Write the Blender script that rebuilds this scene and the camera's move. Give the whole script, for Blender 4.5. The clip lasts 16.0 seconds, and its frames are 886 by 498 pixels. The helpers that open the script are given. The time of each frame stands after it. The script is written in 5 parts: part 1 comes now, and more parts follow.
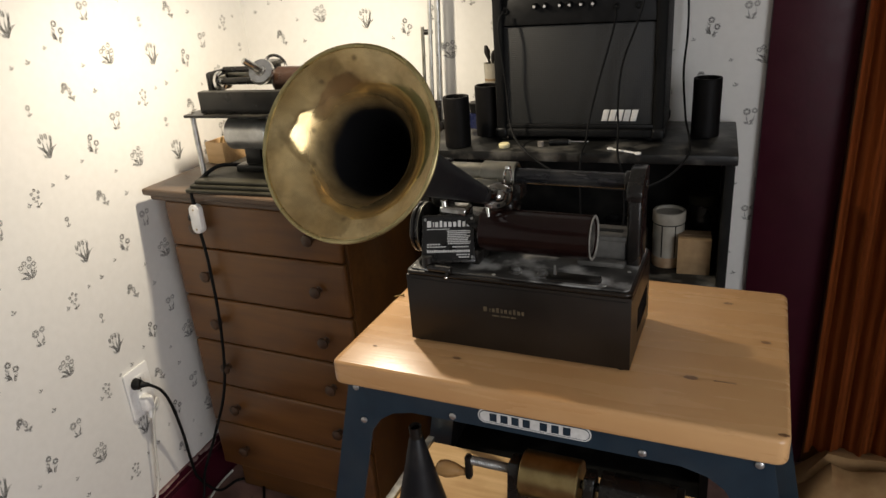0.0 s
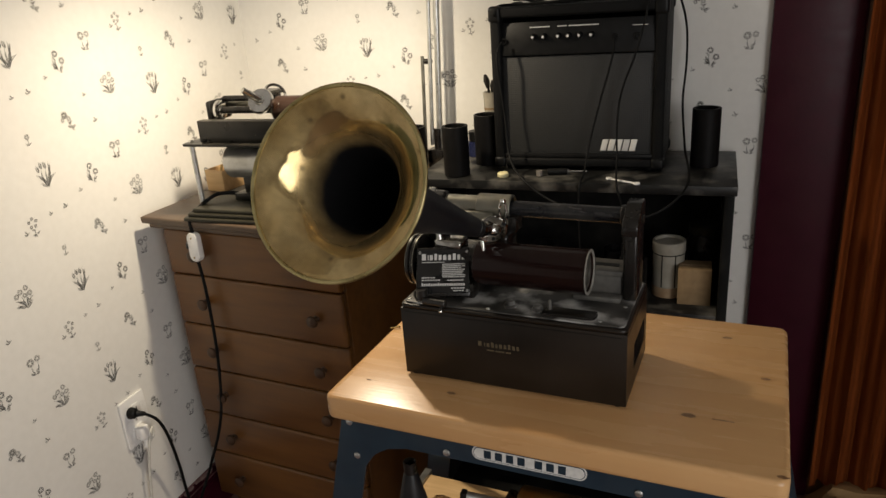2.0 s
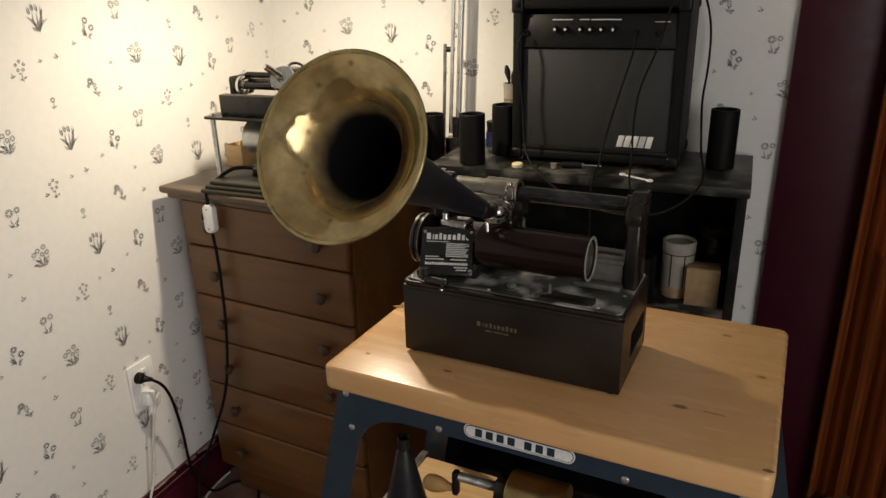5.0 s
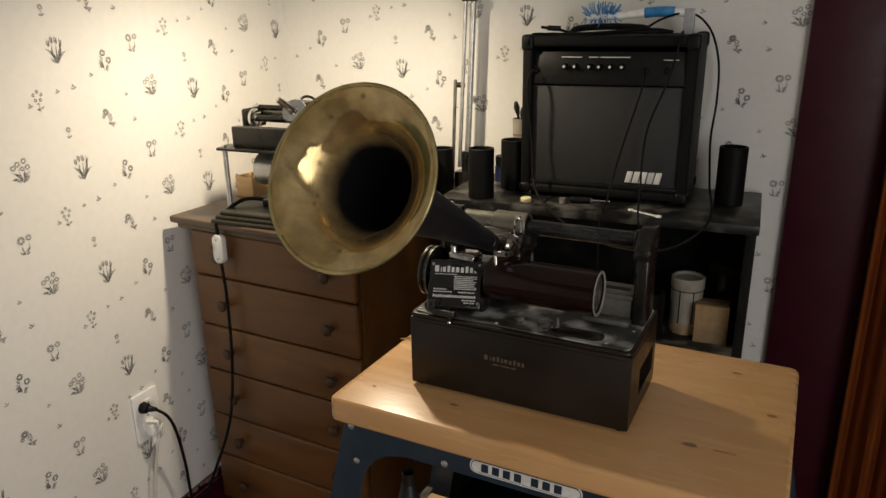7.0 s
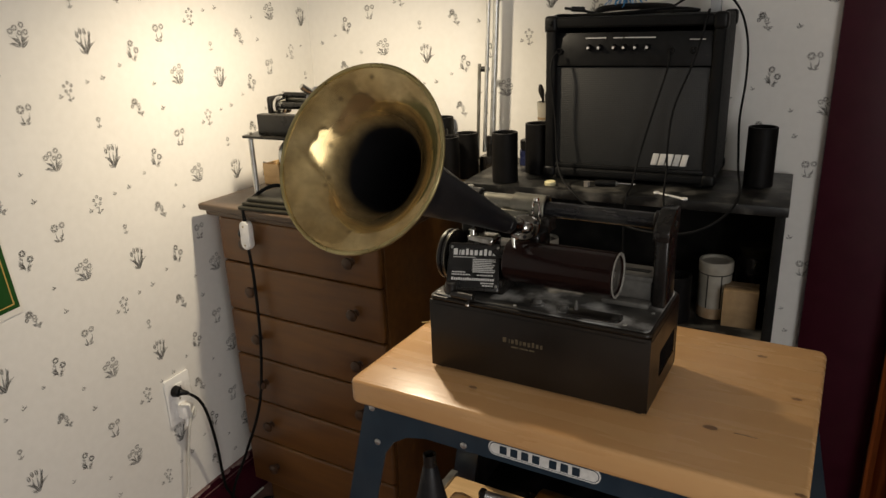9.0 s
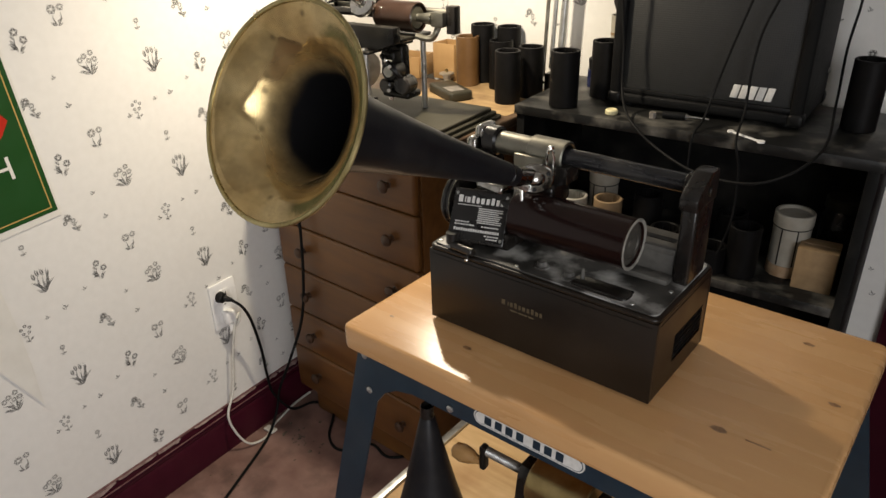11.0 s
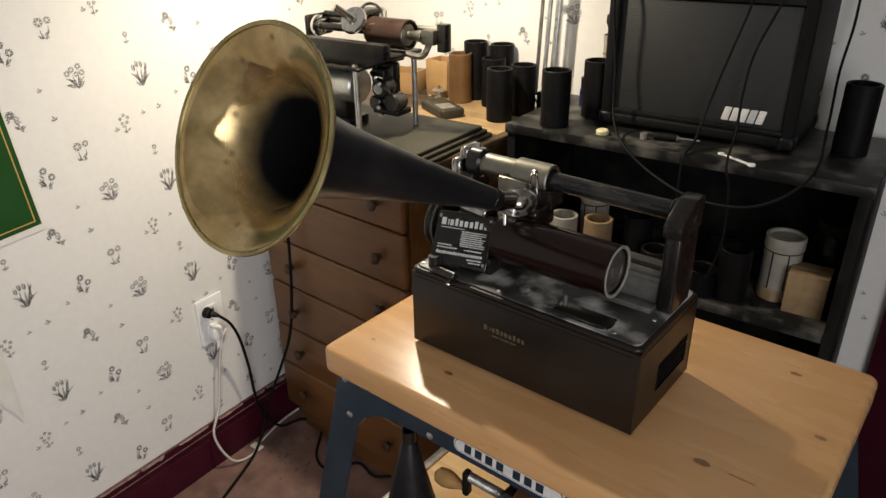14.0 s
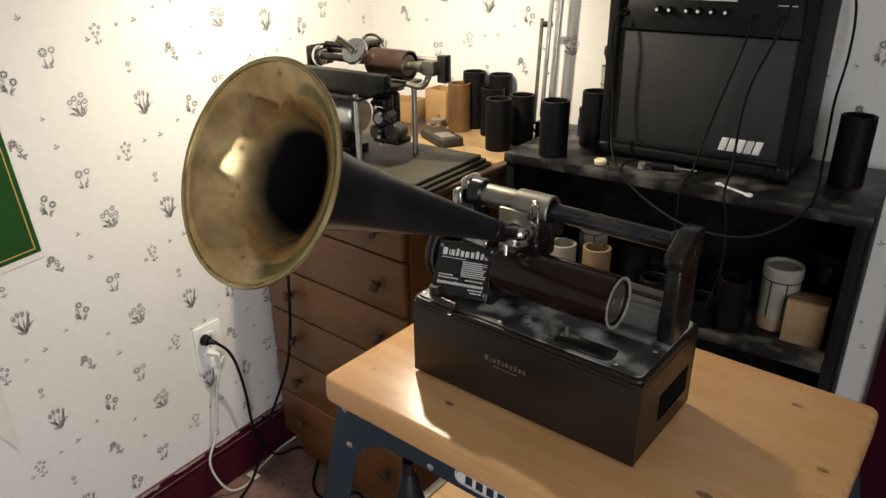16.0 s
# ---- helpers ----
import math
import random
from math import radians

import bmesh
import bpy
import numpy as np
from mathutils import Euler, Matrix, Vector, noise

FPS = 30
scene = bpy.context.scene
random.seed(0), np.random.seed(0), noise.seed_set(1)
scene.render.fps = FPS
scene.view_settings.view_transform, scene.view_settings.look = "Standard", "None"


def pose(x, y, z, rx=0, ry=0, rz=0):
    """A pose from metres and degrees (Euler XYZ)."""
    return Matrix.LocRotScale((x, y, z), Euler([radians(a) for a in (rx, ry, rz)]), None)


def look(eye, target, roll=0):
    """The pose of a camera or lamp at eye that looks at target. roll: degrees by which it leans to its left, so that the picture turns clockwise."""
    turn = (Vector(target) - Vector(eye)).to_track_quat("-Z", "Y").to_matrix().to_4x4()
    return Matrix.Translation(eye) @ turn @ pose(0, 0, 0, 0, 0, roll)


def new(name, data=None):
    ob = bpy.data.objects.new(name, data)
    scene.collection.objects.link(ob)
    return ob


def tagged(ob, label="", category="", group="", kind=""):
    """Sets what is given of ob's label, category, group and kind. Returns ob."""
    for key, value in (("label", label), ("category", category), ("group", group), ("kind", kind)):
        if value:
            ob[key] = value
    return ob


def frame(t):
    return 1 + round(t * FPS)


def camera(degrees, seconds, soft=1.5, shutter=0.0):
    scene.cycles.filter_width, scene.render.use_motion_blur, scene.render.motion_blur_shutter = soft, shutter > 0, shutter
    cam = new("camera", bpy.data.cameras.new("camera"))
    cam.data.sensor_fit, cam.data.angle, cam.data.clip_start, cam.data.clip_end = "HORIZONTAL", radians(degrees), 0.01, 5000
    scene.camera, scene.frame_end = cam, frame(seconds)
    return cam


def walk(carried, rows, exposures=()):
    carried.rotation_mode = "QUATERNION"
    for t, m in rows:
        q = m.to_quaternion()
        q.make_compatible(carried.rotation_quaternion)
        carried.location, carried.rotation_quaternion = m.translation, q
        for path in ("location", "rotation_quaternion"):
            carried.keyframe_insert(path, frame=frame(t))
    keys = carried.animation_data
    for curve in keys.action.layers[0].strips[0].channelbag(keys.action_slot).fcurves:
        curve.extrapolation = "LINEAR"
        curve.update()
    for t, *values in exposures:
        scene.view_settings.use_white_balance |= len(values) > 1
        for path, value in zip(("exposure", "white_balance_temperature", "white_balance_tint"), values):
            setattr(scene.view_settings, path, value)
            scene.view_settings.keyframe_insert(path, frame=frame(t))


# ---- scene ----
cam = camera(63.9, 16.0)
PATH = [
    (0, (1.195, -1.705, 1.308), (0.518, 0.017, 0.546), -4.5),
    (0.5, (1.197, -1.707, 1.31), (0.517, 0.017, 0.558), -4.5),
    (1, (1.198, -1.706, 1.313), (0.506, 0.023, 0.585), -4.6),
    (1.5, (1.2, -1.702, 1.314), (0.484, 0.034, 0.625), -4.5),
    (2, (1.204, -1.688, 1.318), (0.511, 0.052, 0.615), -4.4),
    (2.5, (1.206, -1.683, 1.314), (0.539, 0.051, 0.573), -3.8),
    (3, (1.209, -1.686, 1.313), (0.553, 0.046, 0.56), -2.8),
    (3.5, (1.219, -1.704, 1.311), (0.549, 0.027, 0.566), -1.3),
    (5.8, (1.229, -1.694, 1.295), (0.459, 0.023, 0.619), -1.6),
    (6, (1.227, -1.693, 1.301), (0.452, 0.026, 0.636), -1.4),
    (6.5, (1.226, -1.7, 1.299), (0.454, 0.031, 0.66), -0.8),
    (7, (1.228, -1.701, 1.297), (0.456, 0.038, 0.68), -0.9),
    (7.5, (1.229, -1.703, 1.296), (0.452, 0.036, 0.685), -1.3),
    (8, (1.23, -1.703, 1.296), (0.435, 0.025, 0.678), -1.9),
    (8.5, (1.232, -1.704, 1.293), (0.403, 0.004, 0.664), -2.4),
    (9, (1.248, -1.695, 1.29), (0.394, -0.006, 0.644), -2.2),
    (9.2, (1.265, -1.677, 1.294), (0.37, -0.023, 0.614), -1.1),
    (9.3, (1.279, -1.669, 1.284), (0.358, -0.035, 0.589), 0.2),
    (9.5, (1.281, -1.648, 1.286), (0.332, -0.07, 0.507), 0.1),
    (9.7, (1.267, -1.615, 1.281), (0.321, -0.053, 0.467), -0.8),
    (11.8, (1.326, -1.522, 1.326), (0.23, -0.13, 0.397), -1.6),
    (12, (1.304, -1.52, 1.319), (0.212, -0.099, 0.431), -1.0),
    (12.5, (1.308, -1.513, 1.318), (0.215, -0.083, 0.447), -1.2),
    (13, (1.306, -1.505, 1.314), (0.226, -0.066, 0.441), -1.0),
    (13.5, (1.31, -1.503, 1.316), (0.251, -0.052, 0.437), -0.9),
    (14, (1.312, -1.503, 1.317), (0.252, -0.05, 0.443), -0.9),
    (14.5, (1.309, -1.5, 1.311), (0.251, -0.054, 0.424), -0.8),
    (15, (1.309, -1.501, 1.313), (0.257, -0.045, 0.433), -0.7),
    (15.5, (1.308, -1.504, 1.321), (0.254, -0.035, 0.465), -0.6),
    (16, (1.308, -1.507, 1.324), (0.239, -0.023, 0.514), -0.6),
]
walk(cam, [(t, look(eye, target, roll)) for t, eye, target, roll in PATH],
     exposures=[(0, 0.28, 6600, 10), (1.0, 0.2, 6700, 10), (2.0, 0.1, 7000, 10), (3.7, 0.05, 7100, 10), (6.0, 0.18, 6900, 10), (7.0, 0.0, 7100, 10), (9.7, 0.0, 7100, 10), (11.8, 0.62, 6500, 10), (12.5, 0.55, 6500, 10), (13.5, 0.4, 6600, 10), (16, 0.4, 6600, 10)])

FLOOR = 0.03

# ---- light ----
world = bpy.data.worlds.new("room_dusk")
world.use_nodes = True
scene.world = world
world.node_tree.nodes["Background"].inputs[0].default_value = (0.55, 0.65, 0.9, 1)
world.node_tree.nodes["Background"].inputs[1].default_value = 0.012
lamp_data = bpy.data.lights.new("work_lamp_bulb", "SPOT")
lamp_data.energy, lamp_data.color = 26.0, (1.0, 0.882, 0.70)
lamp_data.spot_size, lamp_data.spot_blend, lamp_data.shadow_soft_size = radians(176), 1.0, 0.022
lamp = new("work_lamp_bulb", lamp_data)
lamp.matrix_world = look((0.45, -0.50, 1.45), (0.35, -0.45, 0.70))
# daylight through the window in the right wall
win_data = bpy.data.lights.new("window_daylight", "AREA")
win_data.shape, win_data.size, win_data.size_y = "RECTANGLE", 1.42, 1.66
win_data.energy, win_data.color = 29.0, (0.93, 0.95, 1.0)
win_lamp = new("window_daylight", win_data)
win_lamp.matrix_world = look((2.66, -2.58, 1.28), (0.0, -0.80, 0.50))


# ---- materials ----
def mat(name, c1, c2=None, rough=0.5, metal=0.0, scale=40.0, bump=0.0, bscale=None, stretch=None, dirt=None, dscale=6.0, damt=0.5, coat=0.0, rvar=0.15, rand=0.0):
    m = bpy.data.materials.new(name)
    m.use_nodes = True
    n, l = m.node_tree.nodes, m.node_tree.links
    b = n["Principled BSDF"]
    c2 = c2 or c1
    tc = n.new("ShaderNodeTexCoord")
    mp = n.new("ShaderNodeMapping")
    mp.inputs["Scale"].default_value = stretch or (1, 1, 1)
    l.new(tc.outputs["Object"], mp.inputs[0])
    nz = n.new("ShaderNodeTexNoise")
    nz.inputs["Scale"].default_value, nz.inputs["Detail"].default_value = scale, 6
    l.new(mp.outputs[0], nz.inputs["Vector"])
    ramp = n.new("ShaderNodeValToRGB")
    ramp.color_ramp.elements[0].position, ramp.color_ramp.elements[1].position = 0.3, 0.7
    ramp.color_ramp.elements[0].color, ramp.color_ramp.elements[1].color = (*c1, 1), (*c2, 1)
    l.new(nz.outputs["Fac"], ramp.inputs[0])
    out = ramp.outputs[0]
    if dirt:
        dz = n.new("ShaderNodeTexNoise")
        dz.inputs["Scale"].default_value, dz.inputs["Detail"].default_value = dscale, 8
        l.new(tc.outputs["Object"], dz.inputs["Vector"])
        dr = n.new("ShaderNodeMapRange")
        dr.inputs[1].default_value, dr.inputs[2].default_value, dr.inputs[4].default_value = 0.48, 0.72, damt
        l.new(dz.outputs["Fac"], dr.inputs[0])
        mx = n.new("ShaderNodeMix")
        mx.data_type = "RGBA"
        l.new(dr.outputs[0], mx.inputs[0])
        l.new(out, mx.inputs[6])
        mx.inputs[7].default_value = (*dirt, 1)
        out = mx.outputs[2]
    if rand:
        oi = n.new("ShaderNodeObjectInfo")
        hs = n.new("ShaderNodeHueSaturation")
        vr = n.new("ShaderNodeMapRange")
        vr.inputs[3].default_value, vr.inputs[4].default_value = 1 - rand, 1 + rand
        l.new(oi.outputs["Random"], vr.inputs[0])
        l.new(vr.outputs[0], hs.inputs["Value"])
        l.new(out, hs.inputs["Color"])
        out = hs.outputs[0]
    l.new(out, b.inputs["Base Color"])
    rr = n.new("ShaderNodeMapRange")
    rr.inputs[3].default_value, rr.inputs[4].default_value = max(0.02, rough - rvar), min(1, rough + rvar)
    l.new(nz.outputs["Fac"], rr.inputs[0])
    l.new(rr.outputs[0], b.inputs["Roughness"])
    b.inputs["Metallic"].default_value = metal
    b.inputs["Coat Weight"].default_value = coat
    if bump:
        bz = n.new("ShaderNodeTexNoise")
        bz.inputs["Scale"].default_value, bz.inputs["Detail"].default_value = bscale or scale, 5
        l.new(mp.outputs[0], bz.inputs["Vector"])
        bp = n.new("ShaderNodeBump")
        bp.inputs["Strength"].default_value, bp.inputs["Distance"].default_value = bump, 0.002
        l.new(bz.outputs["Fac"], bp.inputs["Height"])
        l.new(bp.outputs[0], b.inputs["Normal"])
    return m


PAPER = mat("wallpaper_cream", (0.765, 0.75, 0.71), (0.80, 0.785, 0.745), 0.6, 0, 60, 0.12, 500, dirt=(0.70, 0.68, 0.62), dscale=3, damt=0.25)
FARWALL = mat("plain_cream_wall", (0.60, 0.58, 0.53), (0.66, 0.64, 0.59), 0.7, 0, 20, 0.1, 200)
INK = mat("print_grey", (0.035, 0.035, 0.032), (0.24, 0.235, 0.22), 0.7, 0, 330)
INK2 = mat("print_light_grey", (0.10, 0.098, 0.09), (0.46, 0.45, 0.42), 0.7, 0, 330)
MAROON = mat("maroon_gloss_paint", (0.036, 0.0028, 0.0092), (0.046, 0.0036, 0.0115), 0.45, 0, 30, 0.15, 90, dirt=(0.045, 0.008, 0.012), dscale=14)
MAROON_CHIP = mat("chipped_maroon_edge", (0.20, 0.11, 0.10), (0.09, 0.02, 0.028), 0.6, 0, 45, 0.4, 80)
FLOORM = mat("painted_floor_boards", (0.155, 0.082, 0.066), (0.25, 0.15, 0.125), 0.5, 0, 16, 0.2, 120, dirt=(0.075, 0.042, 0.032), dscale=13, damt=0.85)
DWOOD = mat("dark_stained_maple", (0.108, 0.044, 0.011), (0.162, 0.070, 0.018), 0.38, 0, 9, 0.08, 60, (0.6, 6, 6), dirt=(0.05, 0.02, 0.01), dscale=5, damt=0.5, rand=0.06)
DTOP = mat("worn_dresser_top", (0.062, 0.036, 0.021), (0.105, 0.065, 0.038), 0.45, 0, 12, 0.1, 80, (0.7, 5, 5), dirt=(0.15, 0.105, 0.06), dscale=6, damt=0.45)
BLACKW = mat("black_shelf_paint", (0.0035, 0.0035, 0.0035), (0.007, 0.007, 0.0065), 0.55, 0, 25, 0.1, 150, dirt=(0.04, 0.037, 0.032), dscale=11, damt=0.5)
BENCHW = mat("varnished_pine", (0.57, 0.318, 0.138), (0.64, 0.385, 0.178), 0.27, 0, 5, 0.05, 40, (0.8, 7, 7), dirt=(0.47, 0.225, 0.08), dscale=3, damt=0.6, coat=0.0, rvar=0.08)
SHELFTOP = mat("dusty_black_shelf_top", (0.007, 0.007, 0.007), (0.013, 0.013, 0.012), 0.38, 0, 25, 0.1, 150, dirt=(0.17, 0.16, 0.14), dscale=16, damt=0.75)
PINE = mat("raw_pine", (0.52, 0.33, 0.15), (0.68, 0.47, 0.25), 0.6, 0, 8, 0.12, 60, (1, 9, 9), dirt=(0.36, 0.19, 0.07), dscale=9, damt=0.6)
KNOT = mat("pine_knot", (0.16, 0.075, 0.03), (0.38, 0.21, 0.10), 0.35, 0, 220)
BLUE = mat("blue_enamel_steel", (0.010, 0.022, 0.036), (0.014, 0.030, 0.046), 0.36, 0, 40, 0.05, 400, dirt=(0.03, 0.04, 0.05), dscale=16, damt=0.5)
STEEL = mat("galvanised_steel", (0.42, 0.42, 0.41), (0.60, 0.60, 0.58), 0.35, 0.9, 60)
ALU = mat("brushed_aluminium", (0.50, 0.50, 0.48), (0.66, 0.66, 0.63), 0.34, 0.85, 70, dirt=(0.25, 0.24, 0.21), dscale=20)
CHROME = mat("worn_chrome", (0.62, 0.61, 0.58), (0.78, 0.77, 0.74), 0.13, 1.0, 50, dirt=(0.28, 0.26, 0.22), dscale=40, damt=0.7, rvar=0.08)
NICKEL = mat("tarnished_nickel", (0.20, 0.195, 0.16), (0.33, 0.315, 0.265), 0.42, 1.0, 35, dirt=(0.20, 0.18, 0.14), dscale=30, damt=0.8)
JAPAN = mat("black_japanned_metal", (0.007, 0.006, 0.0055), (0.013, 0.011, 0.009), 0.28, 0, 20, 0.08, 200, dirt=(0.035, 0.029, 0.023), dscale=10, damt=0.55, coat=0.15)
CASE = mat("black_case_lacquer", (0.0085, 0.0058, 0.0038), (0.0145, 0.0098, 0.0066), 0.36, 0, 16, 0.08, 220, dirt=(0.030, 0.022, 0.016), dscale=7, damt=0.5, coat=0.05)
DUST = mat("dusty_black_top", (0.008, 0.0075, 0.0065), (0.07, 0.066, 0.06), 0.36, 0, 24, 0.15, 120, dirt=(0.62, 0.61, 0.58), dscale=19, damt=1.0)
HORNOUT = mat("horn_black_lacquer", (0.006, 0.006, 0.0075), (0.011, 0.011, 0.013), 0.40, 0, 25, 0.05, 200, dirt=(0.05, 0.045, 0.04), dscale=15, damt=0.4)
WAXBLK = mat("black_record_cylinder", (0.0035, 0.0034, 0.0033), (0.0065, 0.006, 0.006), 0.5, 0, 60, 0.05, 900)
WAXBRN = mat("dark_brown_wax", (0.009, 0.0032, 0.0026), (0.013, 0.005, 0.004), 0.17, 0, 30, 0.03, 600, (20, 1, 1))
WAXTAN = mat("brown_wax", (0.092, 0.045, 0.014), (0.13, 0.066, 0.022), 0.42, 0, 30, 0.05, 300)
PALE = mat("pale_cylinder_core", (0.13, 0.115, 0.10), (0.24, 0.215, 0.185), 0.6, 0, 60)
PHONOBLK = mat("phonograph_enamel", (0.007, 0.0065, 0.006), (0.013, 0.012, 0.010), 0.30, 0, 30, 0.06, 200, dirt=(0.045, 0.04, 0.03), dscale=14, damt=0.5)
BASEPAINT = mat("dark_green_grey_base", (0.020, 0.018, 0.0115), (0.032, 0.029, 0.019), 0.45, 0, 20, 0.08, 200, dirt=(0.055, 0.05, 0.038), dscale=8, damt=0.5)
CARTON = mat("brown_carton", (0.19, 0.122, 0.06), (0.25, 0.168, 0.088), 0.8, 0, 60, 0.1, 200)
TANBOX = mat("tan_box", (0.33, 0.19, 0.075), (0.41, 0.25, 0.105), 0.6, 0, 30, 0.1, 100)
WHITEP = mat("white_plastic", (0.86, 0.85, 0.82), (0.90, 0.89, 0.86), 0.3, 0, 50)
CANW = mat("off_white_tin_label", (0.26, 0.24, 0.20), (0.34, 0.32, 0.27), 0.5, 0, 50, dirt=(0.42, 0.36, 0.27), dscale=18)
RUST = mat("rusty_tin_base", (0.28, 0.17, 0.09), (0.42, 0.30, 0.19), 0.6, 0, 50)
TOLEX = mat("black_tolex", (0.004, 0.004, 0.004), (0.007, 0.007, 0.007), 0.55, 0, 220, 0.5, 900)
RUBBER = mat("black_plastic", (0.0045, 0.0045, 0.0045), (0.008, 0.008, 0.008), 0.42, 0, 80)
CORD = mat("black_cord", (0.005, 0.005, 0.005), (0.008, 0.008, 0.008), 0.6, 0, 100)
CORDW = mat("clear_white_cord", (0.55, 0.53, 0.48), (0.66, 0.64, 0.58), 0.4, 0, 100)
DKCHROME = mat("dulled_chrome", (0.38, 0.37, 0.35), (0.54, 0.53, 0.50), 0.15, 1.0, 50, dirt=(0.12, 0.11, 0.09), dscale=60, damt=0.8)
DULLBLUE = mat("dull_blue_glass", (0.012, 0.016, 0.05), (0.02, 0.026, 0.075), 0.3, 0, 40)
BRASS = mat("dull_brass", (0.36, 0.27, 0.12), (0.50, 0.39, 0.19), 0.34, 1.0, 40, dirt=(0.20, 0.13, 0.05), dscale=30)
LETTER = mat("silver_print", (0.58, 0.57, 0.54), (0.70, 0.69, 0.66), 0.45, 0, 200)
GOLDL = mat("faded_gold_print", (0.13, 0.10, 0.055), (0.06, 0.045, 0.025), 0.5, 0, 220)
PLATEB = mat("black_name_plate", (0.008, 0.008, 0.008), (0.014, 0.013, 0.012), 0.3, 0, 50)
WOODH = mat("varnished_handle", (0.38, 0.20, 0.07), (0.52, 0.30, 0.12), 0.3, 0, 12, stretch=(1, 6, 6), coat=0.4)
GREEN = mat("poster_green", (0.011, 0.062, 0.012), (0.014, 0.072, 0.016), 0.4, 0, 20)
RED = mat("poster_red", (0.42, 0.018, 0.010), (0.55, 0.035, 0.016), 0.4, 0, 20)
GOLD = mat("poster_gold", (0.48, 0.30, 0.09), (0.56, 0.37, 0.12), 0.4, 0, 30)
POSTW = mat("poster_white", (0.72, 0.70, 0.64), (0.78, 0.76, 0.70), 0.45, 0, 30)
CURTAIN = mat("rust_curtain_cloth", (0.27, 0.064, 0.015), (0.37, 0.095, 0.023), 0.7, 0, 30, 0.3, 700, (4, 4, 0.4))
STRAW = mat("tan_cloth", (0.26, 0.14, 0.055), (0.40, 0.25, 0.11), 0.8, 0, 20, 0.5, 60)
BLUEP = mat("blue_brush_bristle", (0.02, 0.17, 0.42), (0.05, 0.30, 0.60), 0.4, 0, 60)
GREYP = mat("grey_plastic", (0.30, 0.31, 0.32), (0.40, 0.41, 0.42), 0.4, 0, 60)
CEIL = mat("ceiling_white", (0.58, 0.57, 0.54), (0.62, 0.61, 0.58), 0.8, 0, 30)


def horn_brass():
    """Worn brass inside the horn: bright and mottled at the bell, the base colour going to black towards the throat."""
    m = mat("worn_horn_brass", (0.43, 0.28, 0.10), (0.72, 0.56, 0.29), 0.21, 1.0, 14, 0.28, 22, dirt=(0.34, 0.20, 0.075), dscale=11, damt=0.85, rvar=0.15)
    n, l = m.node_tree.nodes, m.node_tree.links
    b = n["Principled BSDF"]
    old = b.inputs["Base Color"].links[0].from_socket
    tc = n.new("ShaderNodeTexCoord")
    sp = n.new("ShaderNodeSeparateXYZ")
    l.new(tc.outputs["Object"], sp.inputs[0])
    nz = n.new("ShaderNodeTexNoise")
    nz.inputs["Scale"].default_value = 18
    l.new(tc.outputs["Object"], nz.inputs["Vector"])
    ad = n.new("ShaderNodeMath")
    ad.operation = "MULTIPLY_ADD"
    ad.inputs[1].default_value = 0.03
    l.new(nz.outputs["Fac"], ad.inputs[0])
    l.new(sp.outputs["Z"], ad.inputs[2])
    # mix factor along the horn: near black at low z, brass at the bell
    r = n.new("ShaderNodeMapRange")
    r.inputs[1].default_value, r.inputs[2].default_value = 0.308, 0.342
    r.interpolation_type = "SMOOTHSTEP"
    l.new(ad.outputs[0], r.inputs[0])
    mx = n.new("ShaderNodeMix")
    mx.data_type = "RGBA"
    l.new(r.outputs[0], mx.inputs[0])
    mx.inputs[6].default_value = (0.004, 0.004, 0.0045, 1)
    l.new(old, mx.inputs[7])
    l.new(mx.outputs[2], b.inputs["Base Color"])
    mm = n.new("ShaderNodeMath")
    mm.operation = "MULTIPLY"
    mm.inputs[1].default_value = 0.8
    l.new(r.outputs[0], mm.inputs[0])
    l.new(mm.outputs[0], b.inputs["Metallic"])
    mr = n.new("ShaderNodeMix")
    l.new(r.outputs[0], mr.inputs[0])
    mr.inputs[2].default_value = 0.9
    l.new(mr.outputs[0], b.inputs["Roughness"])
    # rubbed and dull patches
    pz = n.new("ShaderNodeTexNoise")
    pz.inputs["Scale"].default_value, pz.inputs["Detail"].default_value, pz.inputs["Roughness"].default_value = 24, 9, 0.65
    l.new(tc.outputs["Object"], pz.inputs["Vector"])
    pq = n.new("ShaderNodeMapRange")
    pq.inputs[1].default_value, pq.inputs[2].default_value, pq.inputs[3].default_value, pq.inputs[4].default_value = 0.38, 0.68, 0.04, 0.24
    l.new(pz.outputs["Fac"], pq.inputs[0])
    l.new(pq.outputs[0], mr.inputs[3])
    # pits and dark spots in the lacquer
    vo = n.new("ShaderNodeTexVoronoi")
    vo.inputs["Scale"].default_value = 55
    l.new(tc.outputs["Object"], vo.inputs["Vector"])
    pr = n.new("ShaderNodeMapRange")
    pr.inputs[1].default_value, pr.inputs[2].default_value, pr.inputs[3].default_value, pr.inputs[4].default_value = 0.05, 0.20, 0.25, 1.0
    l.new(vo.outputs["Distance"], pr.inputs[0])
    pm = n.new("ShaderNodeMix")
    pm.data_type, pm.blend_type = "RGBA", "MULTIPLY"
    pm.inputs[0].default_value = 0.7
    # fine dark speckle of old tarnish
    sn = n.new("ShaderNodeTexNoise")
    sn.inputs["Scale"].default_value, sn.inputs["Detail"].default_value, sn.inputs["Roughness"].default_value = 46, 10, 0.7
    l.new(tc.outputs["Object"], sn.inputs["Vector"])
    sr = n.new("ShaderNodeMapRange")
